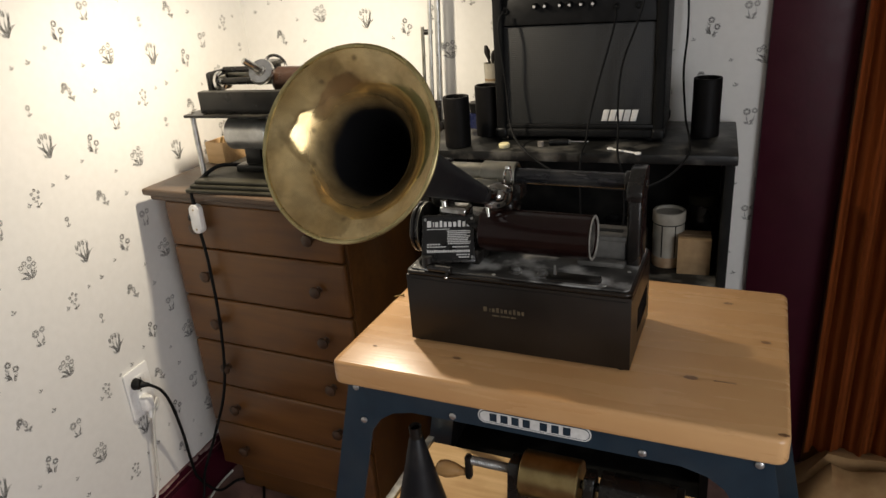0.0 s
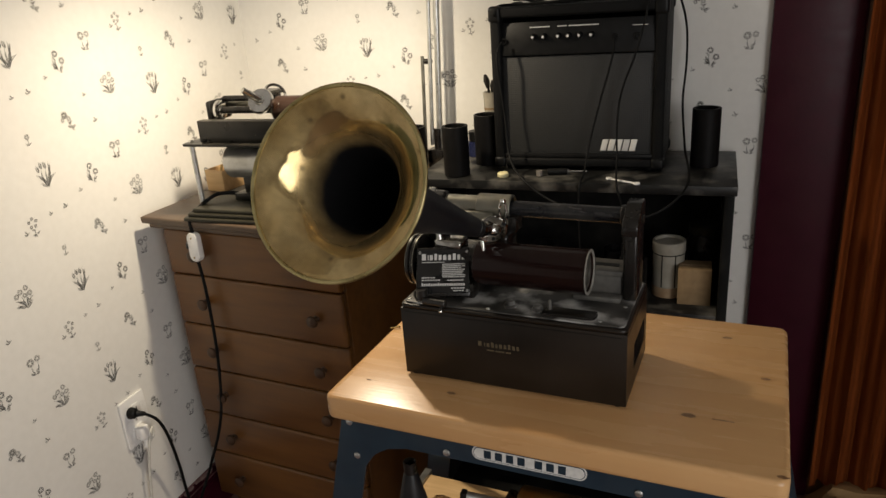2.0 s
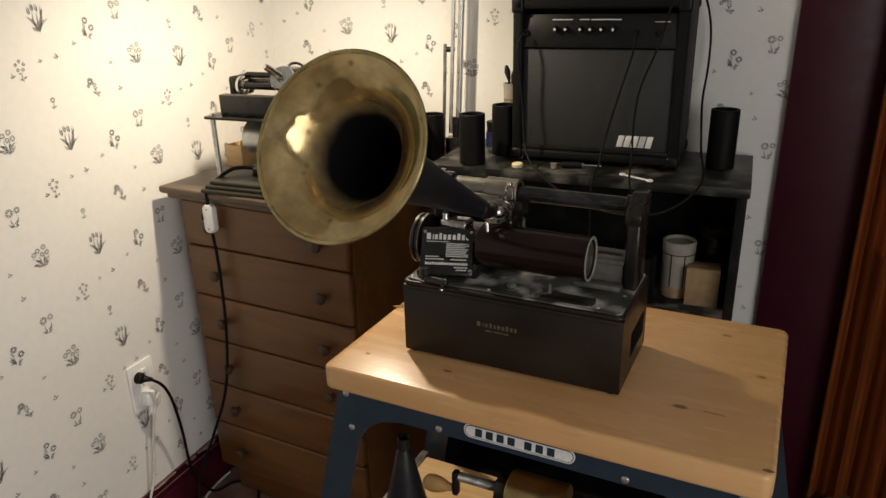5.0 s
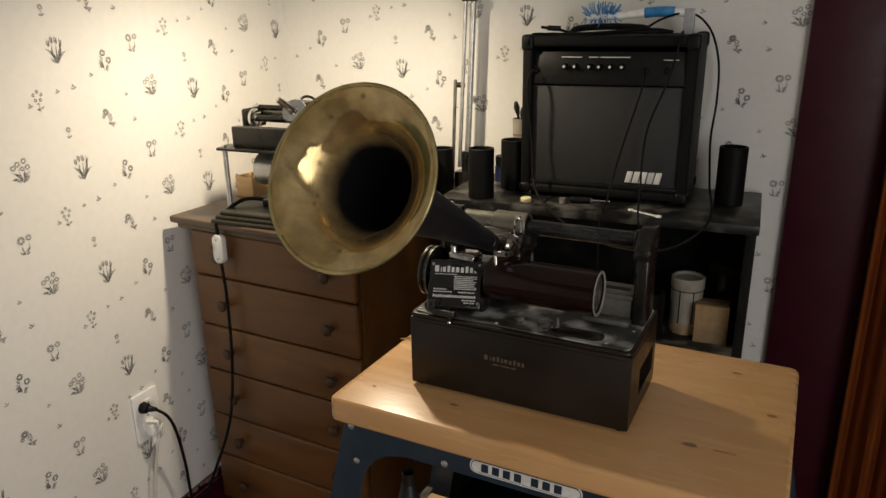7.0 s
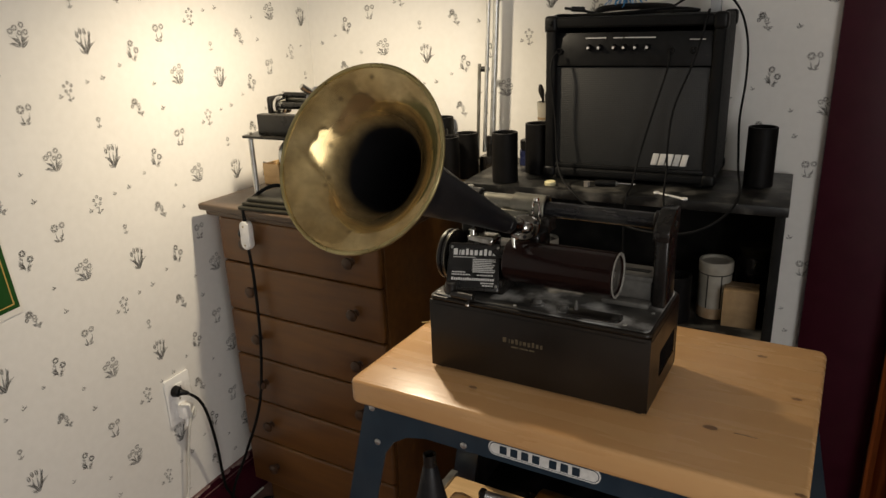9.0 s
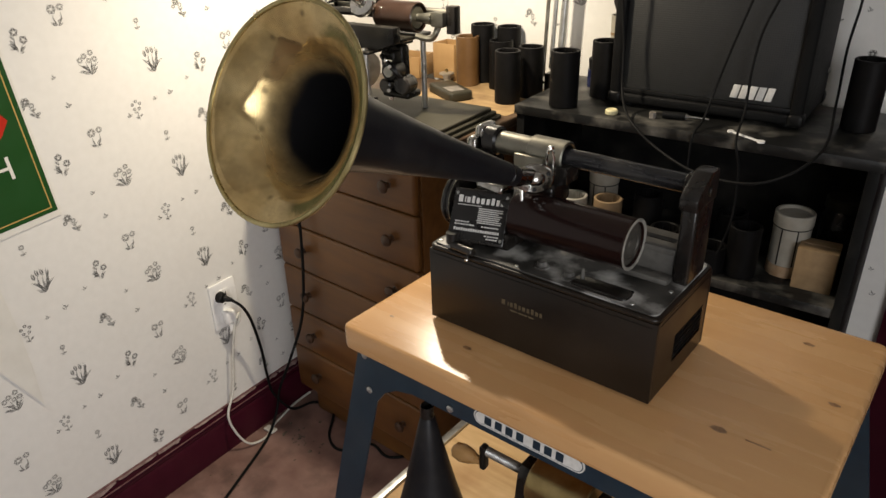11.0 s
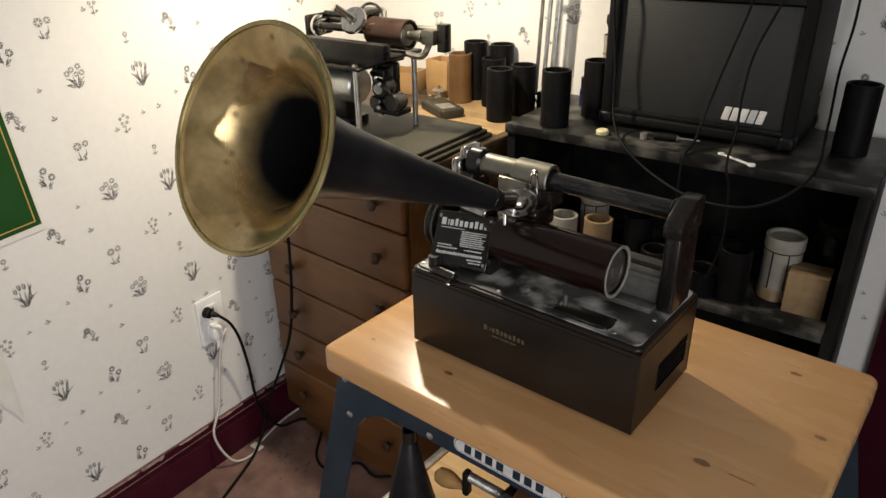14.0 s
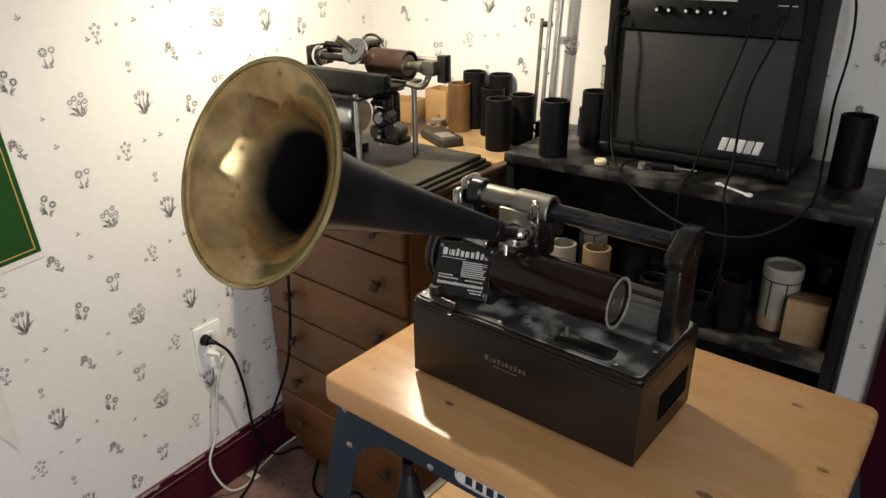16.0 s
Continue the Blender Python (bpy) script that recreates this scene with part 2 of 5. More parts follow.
    sr.inputs[1].default_value, sr.inputs[2].default_value, sr.inputs[3].default_value, sr.inputs[4].default_value = 0.40, 0.60, 1.0, 0.42
    l.new(sn.outputs["Fac"], sr.inputs[0])
    sm = n.new("ShaderNodeMix")
    sm.data_type, sm.blend_type = "RGBA", "MULTIPLY"
    sm.inputs[0].default_value = 0.5
    l.new(old, sm.inputs[6])
    l.new(sr.outputs[0], sm.inputs[7])
    l.new(sm.outputs[2], pm.inputs[6])
    l.new(pr.outputs[0], pm.inputs[7])
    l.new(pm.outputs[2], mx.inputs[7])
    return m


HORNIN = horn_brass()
BOARD = mat("stained_old_board", (0.30, 0.19, 0.085), (0.44, 0.30, 0.15), 0.6, 0, 9, 0.12, 60, (1, 8, 8), dirt=(0.17, 0.10, 0.045), dscale=14, damt=0.8)
RIMBRASS = mat("rubbed_yellow_brass", (0.42, 0.34, 0.15), (0.60, 0.51, 0.26), 0.30, 1.0, 40, 0.3, 60, dirt=(0.16, 0.12, 0.05), dscale=24, damt=0.7)
KNOBW = mat("blackened_wood_knob", (0.035, 0.015, 0.006), (0.06, 0.028, 0.011), 0.45, 0, 30)
DUSTGREY = mat("dust_covered_grey_casting", (0.060, 0.056, 0.050), (0.15, 0.142, 0.125), 0.6, 0, 26, 0.15, 150, dirt=(0.02, 0.018, 0.016), dscale=30, damt=0.8)
RIMGREY = mat("chalky_worn_rim", (0.16, 0.15, 0.13), (0.30, 0.285, 0.25), 0.6, 0, 90)
MANDREL = mat("dulled_grey_metal", (0.05, 0.045, 0.038), (0.11, 0.10, 0.085), 0.42, 0.4, 40, 0.1, 120, dirt=(0.022, 0.018, 0.014), dscale=45, damt=0.7)
BARBLK = mat("polished_black_bar", (0.008, 0.008, 0.009), (0.016, 0.016, 0.017), 0.24, 0, 30, 0.05, 200, (1, 8, 8), dirt=(0.06, 0.056, 0.05), dscale=22, damt=0.6)
RECBRN = mat("brown_phonograph_record", (0.015, 0.0068, 0.0036), (0.023, 0.0105, 0.0055), 0.32, 0, 30, 0.03, 600)
# old lacquers and paints that have lost their sheen
for m, sp in ((BLACKW, 0.1), (SHELFTOP, 0.22), (TOLEX, 0.12), (CASE, 0.3), (JAPAN, 0.38), (HORNOUT, 0.25), (HORNIN, 0.08), (WAXBLK, 0.12), (WAXBRN, 0.3), (RUBBER, 0.18), (CORD, 0.12), (PHONOBLK, 0.28), (BASEPAINT, 0.25), (MAROON, 0.25), (CURTAIN, 0.1), (BLUE, 0.4), (DUST, 0.35)):
    m.node_tree.nodes["Principled BSDF"].inputs["Specular IOR Level"].default_value = sp


# ---- mesh helpers ----
def done(bm, smooth=True, angle=35):
    bmesh.ops.recalc_face_normals(bm, faces=bm.faces)
    if smooth:
        for f in bm.faces:
            f.smooth = True
        for e in bm.edges:
            if len(e.link_faces) == 2 and e.calc_face_angle(0) > radians(angle):
                e.smooth = False
    return bm


def part(name, bm, material, parent=None, label="", at=None, smooth=True):
    me = bpy.data.meshes.new(name)
    done(bm, smooth).to_mesh(me)
    bm.free()
    me.materials.append(material)
    ob = new(name, me)
    if parent is not None:
        ob.parent = parent
    if at is not None:
        ob.matrix_basis = at
    if label:
        ob["label"] = label
    return ob


def thing(name, m, label, category, group="", kind=""):
    ob = new(name)
    ob.empty_display_size = 0.05
    ob.matrix_basis = m
    return tagged(ob, label, category, group, kind)


def add(bm, other):
    me = bpy.data.meshes.new("tmp")
    other.to_mesh(me)
    bm.from_mesh(me)
    bpy.data.meshes.remove(me)
    other.free()
    return bm


def box(x0, y0, z0, x1, y1, z1, bev=0.002, seg=2):
    bm = bmesh.new()
    bmesh.ops.create_cube(bm, size=1)
    for v in bm.verts:
        v.co = Vector((x0 + (v.co.x + 0.5) * (x1 - x0), y0 + (v.co.y + 0.5) * (y1 - y0), z0 + (v.co.z + 0.5) * (z1 - z0)))
    if bev:
        bmesh.ops.bevel(bm, geom=bm.edges[:], offset=bev, segments=seg, profile=0.5, affect="EDGES")
    return bm


def joined(*bms):
    bm = bmesh.new()
    for b in bms:
        add(bm, b)
    return bm


def moved(bm, m):
    bmesh.ops.transform(bm, matrix=m, verts=bm.verts)
    return bm


def lathe(profile, seg=32, closed=False):
    """Turns (radius, height) pairs round z. closed: the profile is a ring."""
    bm = bmesh.new()
    rings = []
    for r, z in profile:
        if r < 1e-5:
            rings.append([bm.verts.new((0, 0, z))])
        else:
            rings.append([bm.verts.new((r * math.cos(2 * math.pi * i / seg), r * math.sin(2 * math.pi * i / seg), z)) for i in range(seg)])
    pairs = list(zip(rings, rings[1:])) + ([(rings[-1], rings[0])] if closed else [])
    for a, b in pairs:
        for i in range(seg):
            j = (i + 1) % seg
            quad = [a[i % len(a)], a[j % len(a)], b[j % len(b)], b[i % len(b)]]
            quad = [v for k, v in enumerate(quad) if v not in quad[:k]]
            if len(quad) > 2:
                bm.faces.new(quad)
    return bm


def axis(p, q):
    """A pose at p whose z axis points to q."""
    return Matrix.Translation(p) @ (Vector(q) - Vector(p)).to_track_quat("Z", "Y").to_matrix().to_4x4()


def rod(p, q, r0, r1=None, seg=20, bev=0.0008):
    """A round bar from p to q with softened ends."""
    r1 = r0 if r1 is None else r1
    h = (Vector(q) - Vector(p)).length
    b = min(bev, r0 * 0.4, r1 * 0.4, h * 0.3)
    return moved(lathe([(0, 0), (r0 - b, 0), (r0, b), (r1, h - b), (r1 - b, h), (0, h)], seg), axis(p, q))


def ringtube(p, q, ro, ri, seg=32):
    """A hollow tube from p to q."""
    h = (Vector(q) - Vector(p)).length
    c = min(0.0012, (ro - ri) * 0.3)
    return moved(lathe([(ri, 0), (ro - c, 0), (ro, c), (ro, h - c), (ro - c, h), (ri + c, h), (ri, h - c)], seg, True), axis(p, q))


def spline(pts, n=8):
    pts = [Vector(p) for p in pts]
    out = []
    for i in range(len(pts) - 1):
        p0, p1, p2, p3 = pts[max(i - 1, 0)], pts[i], pts[i + 1], pts[min(i + 2, len(pts) - 1)]
        for k in range(n):
            t = k / n
            out.append(0.5 * (2 * p1 + (p2 - p0) * t + (2 * p0 - 5 * p1 + 4 * p2 - p3) * t * t + (3 * p1 - p0 - 3 * p2 + p3) * t ** 3))
    return out + [pts[-1]]


def cable(pts, r, seg=8, n=8):
    """A round cord along a smooth curve through the points."""
    path = spline(pts, n)
    bm = bmesh.new()
    rings = []
    up = Vector((0.3, 0.2, 1)).normalized()
    for i, p in enumerate(path):
        d = (path[min(i + 1, len(path) - 1)] - path[max(i - 1, 0)]).normalized()
        a = d.cross(up)
        a = (a if a.length > 1e-4 else d.cross(Vector((1, 0, 0)))).normalized()
        b = d.cross(a)
        rings.append([bm.verts.new(p + r * (math.cos(2 * math.pi * k / seg) * a + math.sin(2 * math.pi * k / seg) * b)) for k in range(seg)])
    for a, b in zip(rings, rings[1:]):
        for k in range(seg):
            bm.faces.new((a[k], a[(k + 1) % seg], b[(k + 1) % seg], b[k]))
    bm.faces.new(rings[0])
    bm.faces.new(rings[-1])
    return bm


def prism(outline, depth, bev=0.0):
    """A flat outline in x, z pulled along y from 0 to depth."""
    bm = bmesh.new()
    a = [bm.verts.new((x, 0, z)) for x, z in outline]
    b = [bm.verts.new((x, depth, z)) for x, z in outline]
    bm.faces.new(a)
    bm.faces.new(b[::-1])
    for i in range(len(a)):
        j = (i + 1) % len(a)
        bm.faces.new((a[i], b[i], b[j], a[j]))
    if bev:
        bmesh.ops.recalc_face_normals(bm, faces=bm.faces)
        bmesh.ops.bevel(bm, geom=bm.edges[:], offset=bev, segments=2, profile=0.5, affect="EDGES")
    return bm


def arc(cx, cy, r, a0, a1, n=6):
    return [(cx + r * math.cos(radians(a0 + (a1 - a0) * i / n)), cy + r * math.sin(radians(a0 + (a1 - a0) * i / n))) for i in range(n + 1)]


def rounded(x0, y0, x1, y1, r, n=5):
    return arc(x1 - r, y0 + r, r, -90, 0, n) + arc(x1 - r, y1 - r, r, 0, 90, n) + arc(x0 + r, y1 - r, r, 90, 180, n) + arc(x0 + r, y0 + r, r, 180, 270, n)


def bars(spans, z0, z1, y=0.0, depth=0.0006):
    """A row of plain upright bars, each (x0, x1), in place of a word."""
    return joined(*[box(a, y - depth, z0, b, y, z1, 0) for a, b in spans])


# ---- structure ----
def structure(name, bm, material, label, at=None):
    ob = part(name, bm, material, None, label, at)
    return tagged(ob, category=name.split("_")[0], kind="structure")


XR, YF, ZC = 2.6, -3.4, 2.42
wall_left = structure("wall_left", box(-0.12, YF, FLOOR - 0.05, 0.0, 0.0, ZC + 0.1, 0), PAPER, "cream wallpaper with small grey flower sprigs")
wall_back = structure("wall_back", box(-0.12, 0.0, FLOOR - 0.05, XR + 0.12, 0.12, ZC + 0.1, 0), PAPER, "cream wallpaper with small grey flower sprigs")
WY0, WY1, WZ0, WZ1 = -3.32, -1.84, 0.42, 2.14
structure("wall_right", joined(box(XR, YF, FLOOR - 0.05, XR + 0.12, WY0, ZC + 0.1, 0), box(XR, WY1, FLOOR - 0.05, XR + 0.12, 0.0, ZC + 0.1, 0), box(XR, WY0, FLOOR - 0.05, XR + 0.12, WY1, WZ0, 0), box(XR, WY0, WZ1, XR + 0.12, WY1, ZC + 0.1, 0)), FARWALL, "plain cream wall with a window opening")
structure("window_1", joined(box(XR - 0.012, WY0 - 0.05, WZ0, XR, WY0, WZ1, 0.002), box(XR - 0.012, WY1, WZ0, XR, WY1 + 0.06, WZ1, 0.002), box(XR - 0.012, WY0 - 0.05, WZ1 + 0.0005, XR, WY1 + 0.06, WZ1 + 0.06, 0.002), box(XR - 0.03, WY0 - 0.07, WZ0 - 0.03, XR, WY1 + 0.08, WZ0 - 0.0005, 0.002)), MAROON, "maroon painted window casing")
structure("wall_front", box(-0.12, YF - 0.12, FLOOR - 0.05, XR + 0.12, YF, ZC + 0.1, 0), FARWALL, "plain cream wall")
structure("ceiling", box(-0.12, YF - 0.12, ZC, XR + 0.12, 0.12, ZC + 0.1, 0), CEIL, "plain white ceiling")
structure("floor", box(-0.12, YF - 0.12, FLOOR - 0.08, XR + 0.12, 0.12, FLOOR, 0), FLOORM, "worn reddish painted floor, scuffed and dirty")
base_outline = [(0, 0), (0.014, 0), (0.014, 0.085), (0.010, 0.092), (0.012, 0.100), (0.006, 0.112), (0.004, 0.122), (0, 0.124)]
bb = prism(base_outline, 3.39)
baseboard = structure("baseboard", bb, MAROON, "chipped maroon painted baseboard along the papered wall", Matrix.Translation((0.0005, YF, FLOOR)))
bb2 = prism(base_outline, 1.27)
structure("baseboard_back", bb2, MAROON, "maroon painted baseboard", pose(0.016, -0.0005, FLOOR, 0, 0, -90))
# maroon painted door casing and the wood-toned door beyond it
structure("trim_maroon", box(1.306, -0.022, FLOOR, 1.476, -0.0005, 2.2, 0.003), MAROON, "flat maroon painted door casing")
structure("door_1", joined(box(1.478, -0.014, FLOOR, 2.52, -0.0006, 2.10, 0.002)), DWOOD, "dark brown wooden door behind the curtain")
# flaked paint along the baseboard's top edge, down to old plaster and primer
FLAKE = mat("flaked_primer", (0.12, 0.065, 0.062), (0.30, 0.22, 0.20), 0.8, 0, 60, 0.3, 200)
random.seed(21)
flk = bmesh.new()
yy = -2.2
while yy < -0.5:
    ln, h = random.uniform(0.02, 0.12), random.uniform(0.003, 0.011)
    lo = [(yy + ln * k / 6, 0.124 - h * (0.35 + random.random()) * (0.3 if k in (0, 6) else 1)) for k in range(7)]
    lv = [flk.verts.new((0.0082 if z > 0.112 else 0.0138, y, FLOOR + z)) for y, z in lo]
    uv = [flk.verts.new((0.0030, y, FLOOR + 0.1252)) for y, z in lo]
    for k in range(6):
        flk.faces.new((lv[k], lv[k + 1], uv[k + 1], uv[k]))
    yy += ln + random.uniform(-0.01, 0.05)
flake = part("flaked_edge", flk, FLAKE, baseboard, "flaked pale primer along the top edge", at=Matrix.Translation((0.0005, YF, FLOOR)).inverted())


# ---- chest of drawers ----
def dresser():
    t = thing("chest_of_drawers", Matrix.Translation((0.06, -0.5, FLOOR)) @ pose(0, 0, 0, 0, 0, -4.5) @ Matrix.Translation((-0.06, 0.5, 0)), "dark brown stained wooden chest of six drawers against the papered wall", "dresser")
    zt = 0.880 - FLOOR
    x0, x1, y0, y1 = 0.062, 0.523, -0.500, -0.08
    part("top", joined(box(0.026, -0.528, zt - 0.016, 0.552, -0.06, zt, 0.005, 3), box(0.034, -0.515, zt - 0.030, 0.538, -0.07, zt - 0.0155, 0.005, 3)), DTOP, t, "worn brown moulded top")
    zb = 0.085
    part("side", box(x0, y0 + 0.012, zb, x0 + 0.018, y1, zt - 0.0305, 0.0015), DWOOD, t)
    part("side", box(x1 - 0.018, y0 + 0.012, zb, x1, y1, zt - 0.0305, 0.0015), DWOOD, t)
    part("back", box(x0 + 0.0185, y1 - 0.008, zb, x1 - 0.0185, y1 - 0.0005, zt - 0.031, 0), DWOOD, t)
    part("bottom", box(x0 + 0.0185, y0 + 0.02, zb, x1 - 0.0185, y1 - 0.009, zb + 0.015, 0), DWOOD, t)
    part("plinth", box(x0 + 0.02, y0 + 0.03, 0, x1 - 0.01, y1 - 0.01, zb - 0.0005, 0.002), DWOOD, t)
    zs = [0.850, 0.741, 0.616, 0.498, 0.375, 0.259, 0.125]
    for i in range(6):
        a, b = zs[i + 1] - FLOOR + 0.0012, zs[i] - FLOOR - 0.0012
        d = part("drawer", joined(box(x0 + 0.002, y0 - 0.008, a, x1 - 0.002, y0 + 0.011, b, 0.007, 3), box(x0 + 0.03, y0 + 0.0105, a + 0.01, x1 - 0.03, y0 + 0.30, b - 0.012, 0)), DWOOD, t)
        for u in (0.155, 0.452):
            k = lathe([(0, 0.024), (0.007, 0.0235), (0.0125, 0.020), (0.0135, 0.016), (0.010, 0.011), (0.0055, 0.007), (0.006, 0.002), (0.009, 0)], 16)
            part("knob", moved(k, pose(u, y0 - 0.0075, (a + b) / 2, 90)), KNOBW, d, "turned dark wooden knob")


dresser()


# ---- black shelf unit ----
def shelf_unit():
    t = thing("shelf_unit", pose(0, 0, FLOOR), "low black painted shelf unit with dusty top against the papered wall", "shelf")
    z = 0.92 - FLOOR
    x0, x1, y0, y1 = 0.600, 1.250, -0.300, -0.016
    part("top", box(x0 - 0.004, y0 - 0.004, z - 0.019, x1 + 0.004, y1, z, 0.0015), SHELFTOP, t, "dusty black top board")
    part("side", box(x0, y0, 0, x0 + 0.018, y1, z - 0.0195, 0.001), BLACKW, t)
    part("side", box(x1 - 0.018, y0, 0, x1, y1, z - 0.0195, 0.001), BLACKW, t)
    part("back", box(x0 + 0.0185, y1 - 0.008, 0, x1 - 0.0185, y1, z - 0.02, 0), BLACKW, t)
    for h in (0.645, 0.36, 0.10):
        part("shelf_board", box(x0 + 0.0185, y0 + 0.004, h - FLOOR - 0.018, x1 - 0.0185, y1 - 0.0085, h - FLOOR, 0.001), SHELFTOP if h > 0.6 else BLACKW, t)


shelf_unit()


# ---- guitar amplifier ----
def amplifier():
    t = thing("guitar_amplifier", pose(0, 0, 0.920), "black guitar practice amplifier with dark grille on the black shelf", "amplifier")
    x0, x1, y0, y1, h = 0.758, 1.111, -0.214, -0.010, 0.340
    w = 0.022
    part("side_panel", box(x0, y0, 0.008, x0 + w, y1, h, 0.006, 3), TOLEX, t)
    part("side_panel", box(x1 - w, y0, 0.008, x1, y1, h, 0.006, 3), TOLEX, t)
    part("top_panel", box(x0 + w, y0 + 0.0005, h - w, x1 - w, y1, h - 0.0005, 0.005, 3), TOLEX, t)
    part("bottom_panel", box(x0 + w, y0 + 0.0005, 0.0085, x1 - w, y1, 0.0275, 0.005, 3), TOLEX, t)
    part("back_panel", box(x0 + w, y1 - 0.012, 0.03, x1 - w, y1 - 0.003, h - w, 0), TOLEX, t)
    g = part("grille", box(x0 + w - 0.001, y0 + 0.012, 0.029, x1 - w + 0.001, y0 + 0.020, 0.240, 0.002), GRILLE, t, "dark grey perforated grille cloth")
    part("grille_trim", box(x0 + w - 0.001, y0 + 0.004, 0.028, x1 - w + 0.001, y0 + 0.0115, 0.037, 0.002), RUBBER, t)
    # brand mark as plain slanted blocks
    mk = bmesh.new()
    for i in range(5):
        a = 0.984 + i * 0.0146
        add(mk, moved(box(0, 0, 0, 0.0122, 0.002, 0.024, 0.0008), Matrix(((1, 0, 0.22, a), (0, 1, 0, y0 + 0.009), (0, 0, 1, 0.043), (0, 0, 0, 1)))))
    part("brand_mark", mk, LETTER, g, "silver block mark on the grille")
    p = part("control_panel", moved(box(x0 + w - 0.001, 0, 0, x1 - w + 0.001, 0.006, 0.066, 0.001), pose(0, y0 + 0.006, 0.243, -8)), RUBBER, t, "black control panel")
    for i, u in enumerate((0.8535, 0.8748, 0.905, 0.9252, 0.9475, 0.971)):
        k = part("knob", moved(lathe([(0, 0.013), (0.0045, 0.0125), (0.005, 0.010), (0.0065, 0.001), (0.0065, 0)], 16), pose(u - 0.005, y0 + 0.0105, 0.279, 90)), RUBBER, p)
        part("knob_cap", moved(lathe([(0, 0.0012), (0.0026, 0.001), (0.0028, 0)], 14), pose(u - 0.005, y0 - 0.0025, 0.279, 90)), LETTER, k, "silver knob cap")
    part("panel_print", bars([(0.840, 0.882), (0.897, 0.916), (0.920, 0.980)], 0.2965, 0.2985, y0 + 0.0125, 0.001), LETTER, p)
    part("model_mark", bars([(1.045, 1.074)], 0.2920, 0.2935, y0 + 0.0125, 0.001), LETTER, p)
    for u in (0.785, 1.012, 1.055):
        part("jack_socket", moved(ringtube((0, 0, 0), (0, 0, 0.004), 0.007, 0.0035, 16), pose(u, y0 + 0.0095, 0.272, 90)), RUBBER, p)
    for u in (x0, x1):
        for v in (y0, y1):
            for z in (0.012, h):
                s, q = (1 if u == x0 else -1), (1 if v == y0 else -1)
                zz = (z - 0.030, z + 0.003) if z > 0.1 else (0.006, 0.030)
                xs = sorted((u - s * 0.003, u + s * 0.024))
                ys = sorted((v - q * 0.003, v + q * 0.026))
                part("corner_cap", box(xs[0], ys[0], zz[0], xs[1], ys[1], zz[1], 0.007, 3), RUBBER, t, "moulded black corner protector")
    for u in (x0 + 0.03, x1 - 0.03):
        for v in (y0 + 0.03, y1 - 0.03):
            part("foot", rod((u, v, 0), (u, v, 0.0085), 0.012), RUBBER, t)
    part("handle", cable([(0.84, -0.117, h), (0.85, -0.117, h + 0.012), (0.92, -0.117, h + 0.016), (0.99, -0.117, h + 0.012), (1.0, -0.117, h)], 0.007), RUBBER, t)
    part("side_screw", rod((x1 - 0.001, y1 - 0.02, 0.07), (x1 + 0.004, y1 - 0.02, 0.07), 0.005), STEEL, t)


GRILLE = mat("dark_grille_cloth", (0.009, 0.0095, 0.009), (0.016, 0.0165, 0.016), 0.6, 0, 300)
gn, gl = GRILLE.node_tree.nodes, GRILLE.node_tree.links
gt, gv, gb = gn.new("ShaderNodeTexCoord"), gn.new("ShaderNodeTexVoronoi"), gn.new("ShaderNodeBump")
gv.inputs["Scale"].default_value = 260
gv.inputs["Randomness"].default_value = 0.1
gb.inputs["Strength"].default_value, gb.inputs["Distance"].default_value = 0.8, 0.001
gl.new(gt.outputs["Object"], gv.inputs["Vector"])
gl.new(gv.outputs["Distance"], gb.inputs["Height"])
gl.new(gb.outputs[0], gn["Principled BSDF"].inputs["Normal"])
amplifier()

# ---- work bench ----
B = pose(0.818, -0.893, 0.803, 0, 0, -3.5)


def slab(x0, y0, x1, y1, r, z0, z1, bev):
    bm = prism(rounded(x0, y0, x1, y1, r), z1 - z0)
    bmesh.ops.transform(bm, matrix=Matrix(((1, 0, 0, 0), (0, 0, 1, 0), (0, 1, 0, z0), (0, 0, 0, 1))), verts=bm.verts)
    bmesh.ops.recalc_face_normals(bm, faces=bm.faces)
    es = [e for e in bm.edges if abs(e.verts[0].co.z - e.verts[1].co.z) < 1e-6]
    bmesh.ops.bevel(bm, geom=es, offset=bev, segments=3, profile=0.5, affect="EDGES")
    return bm


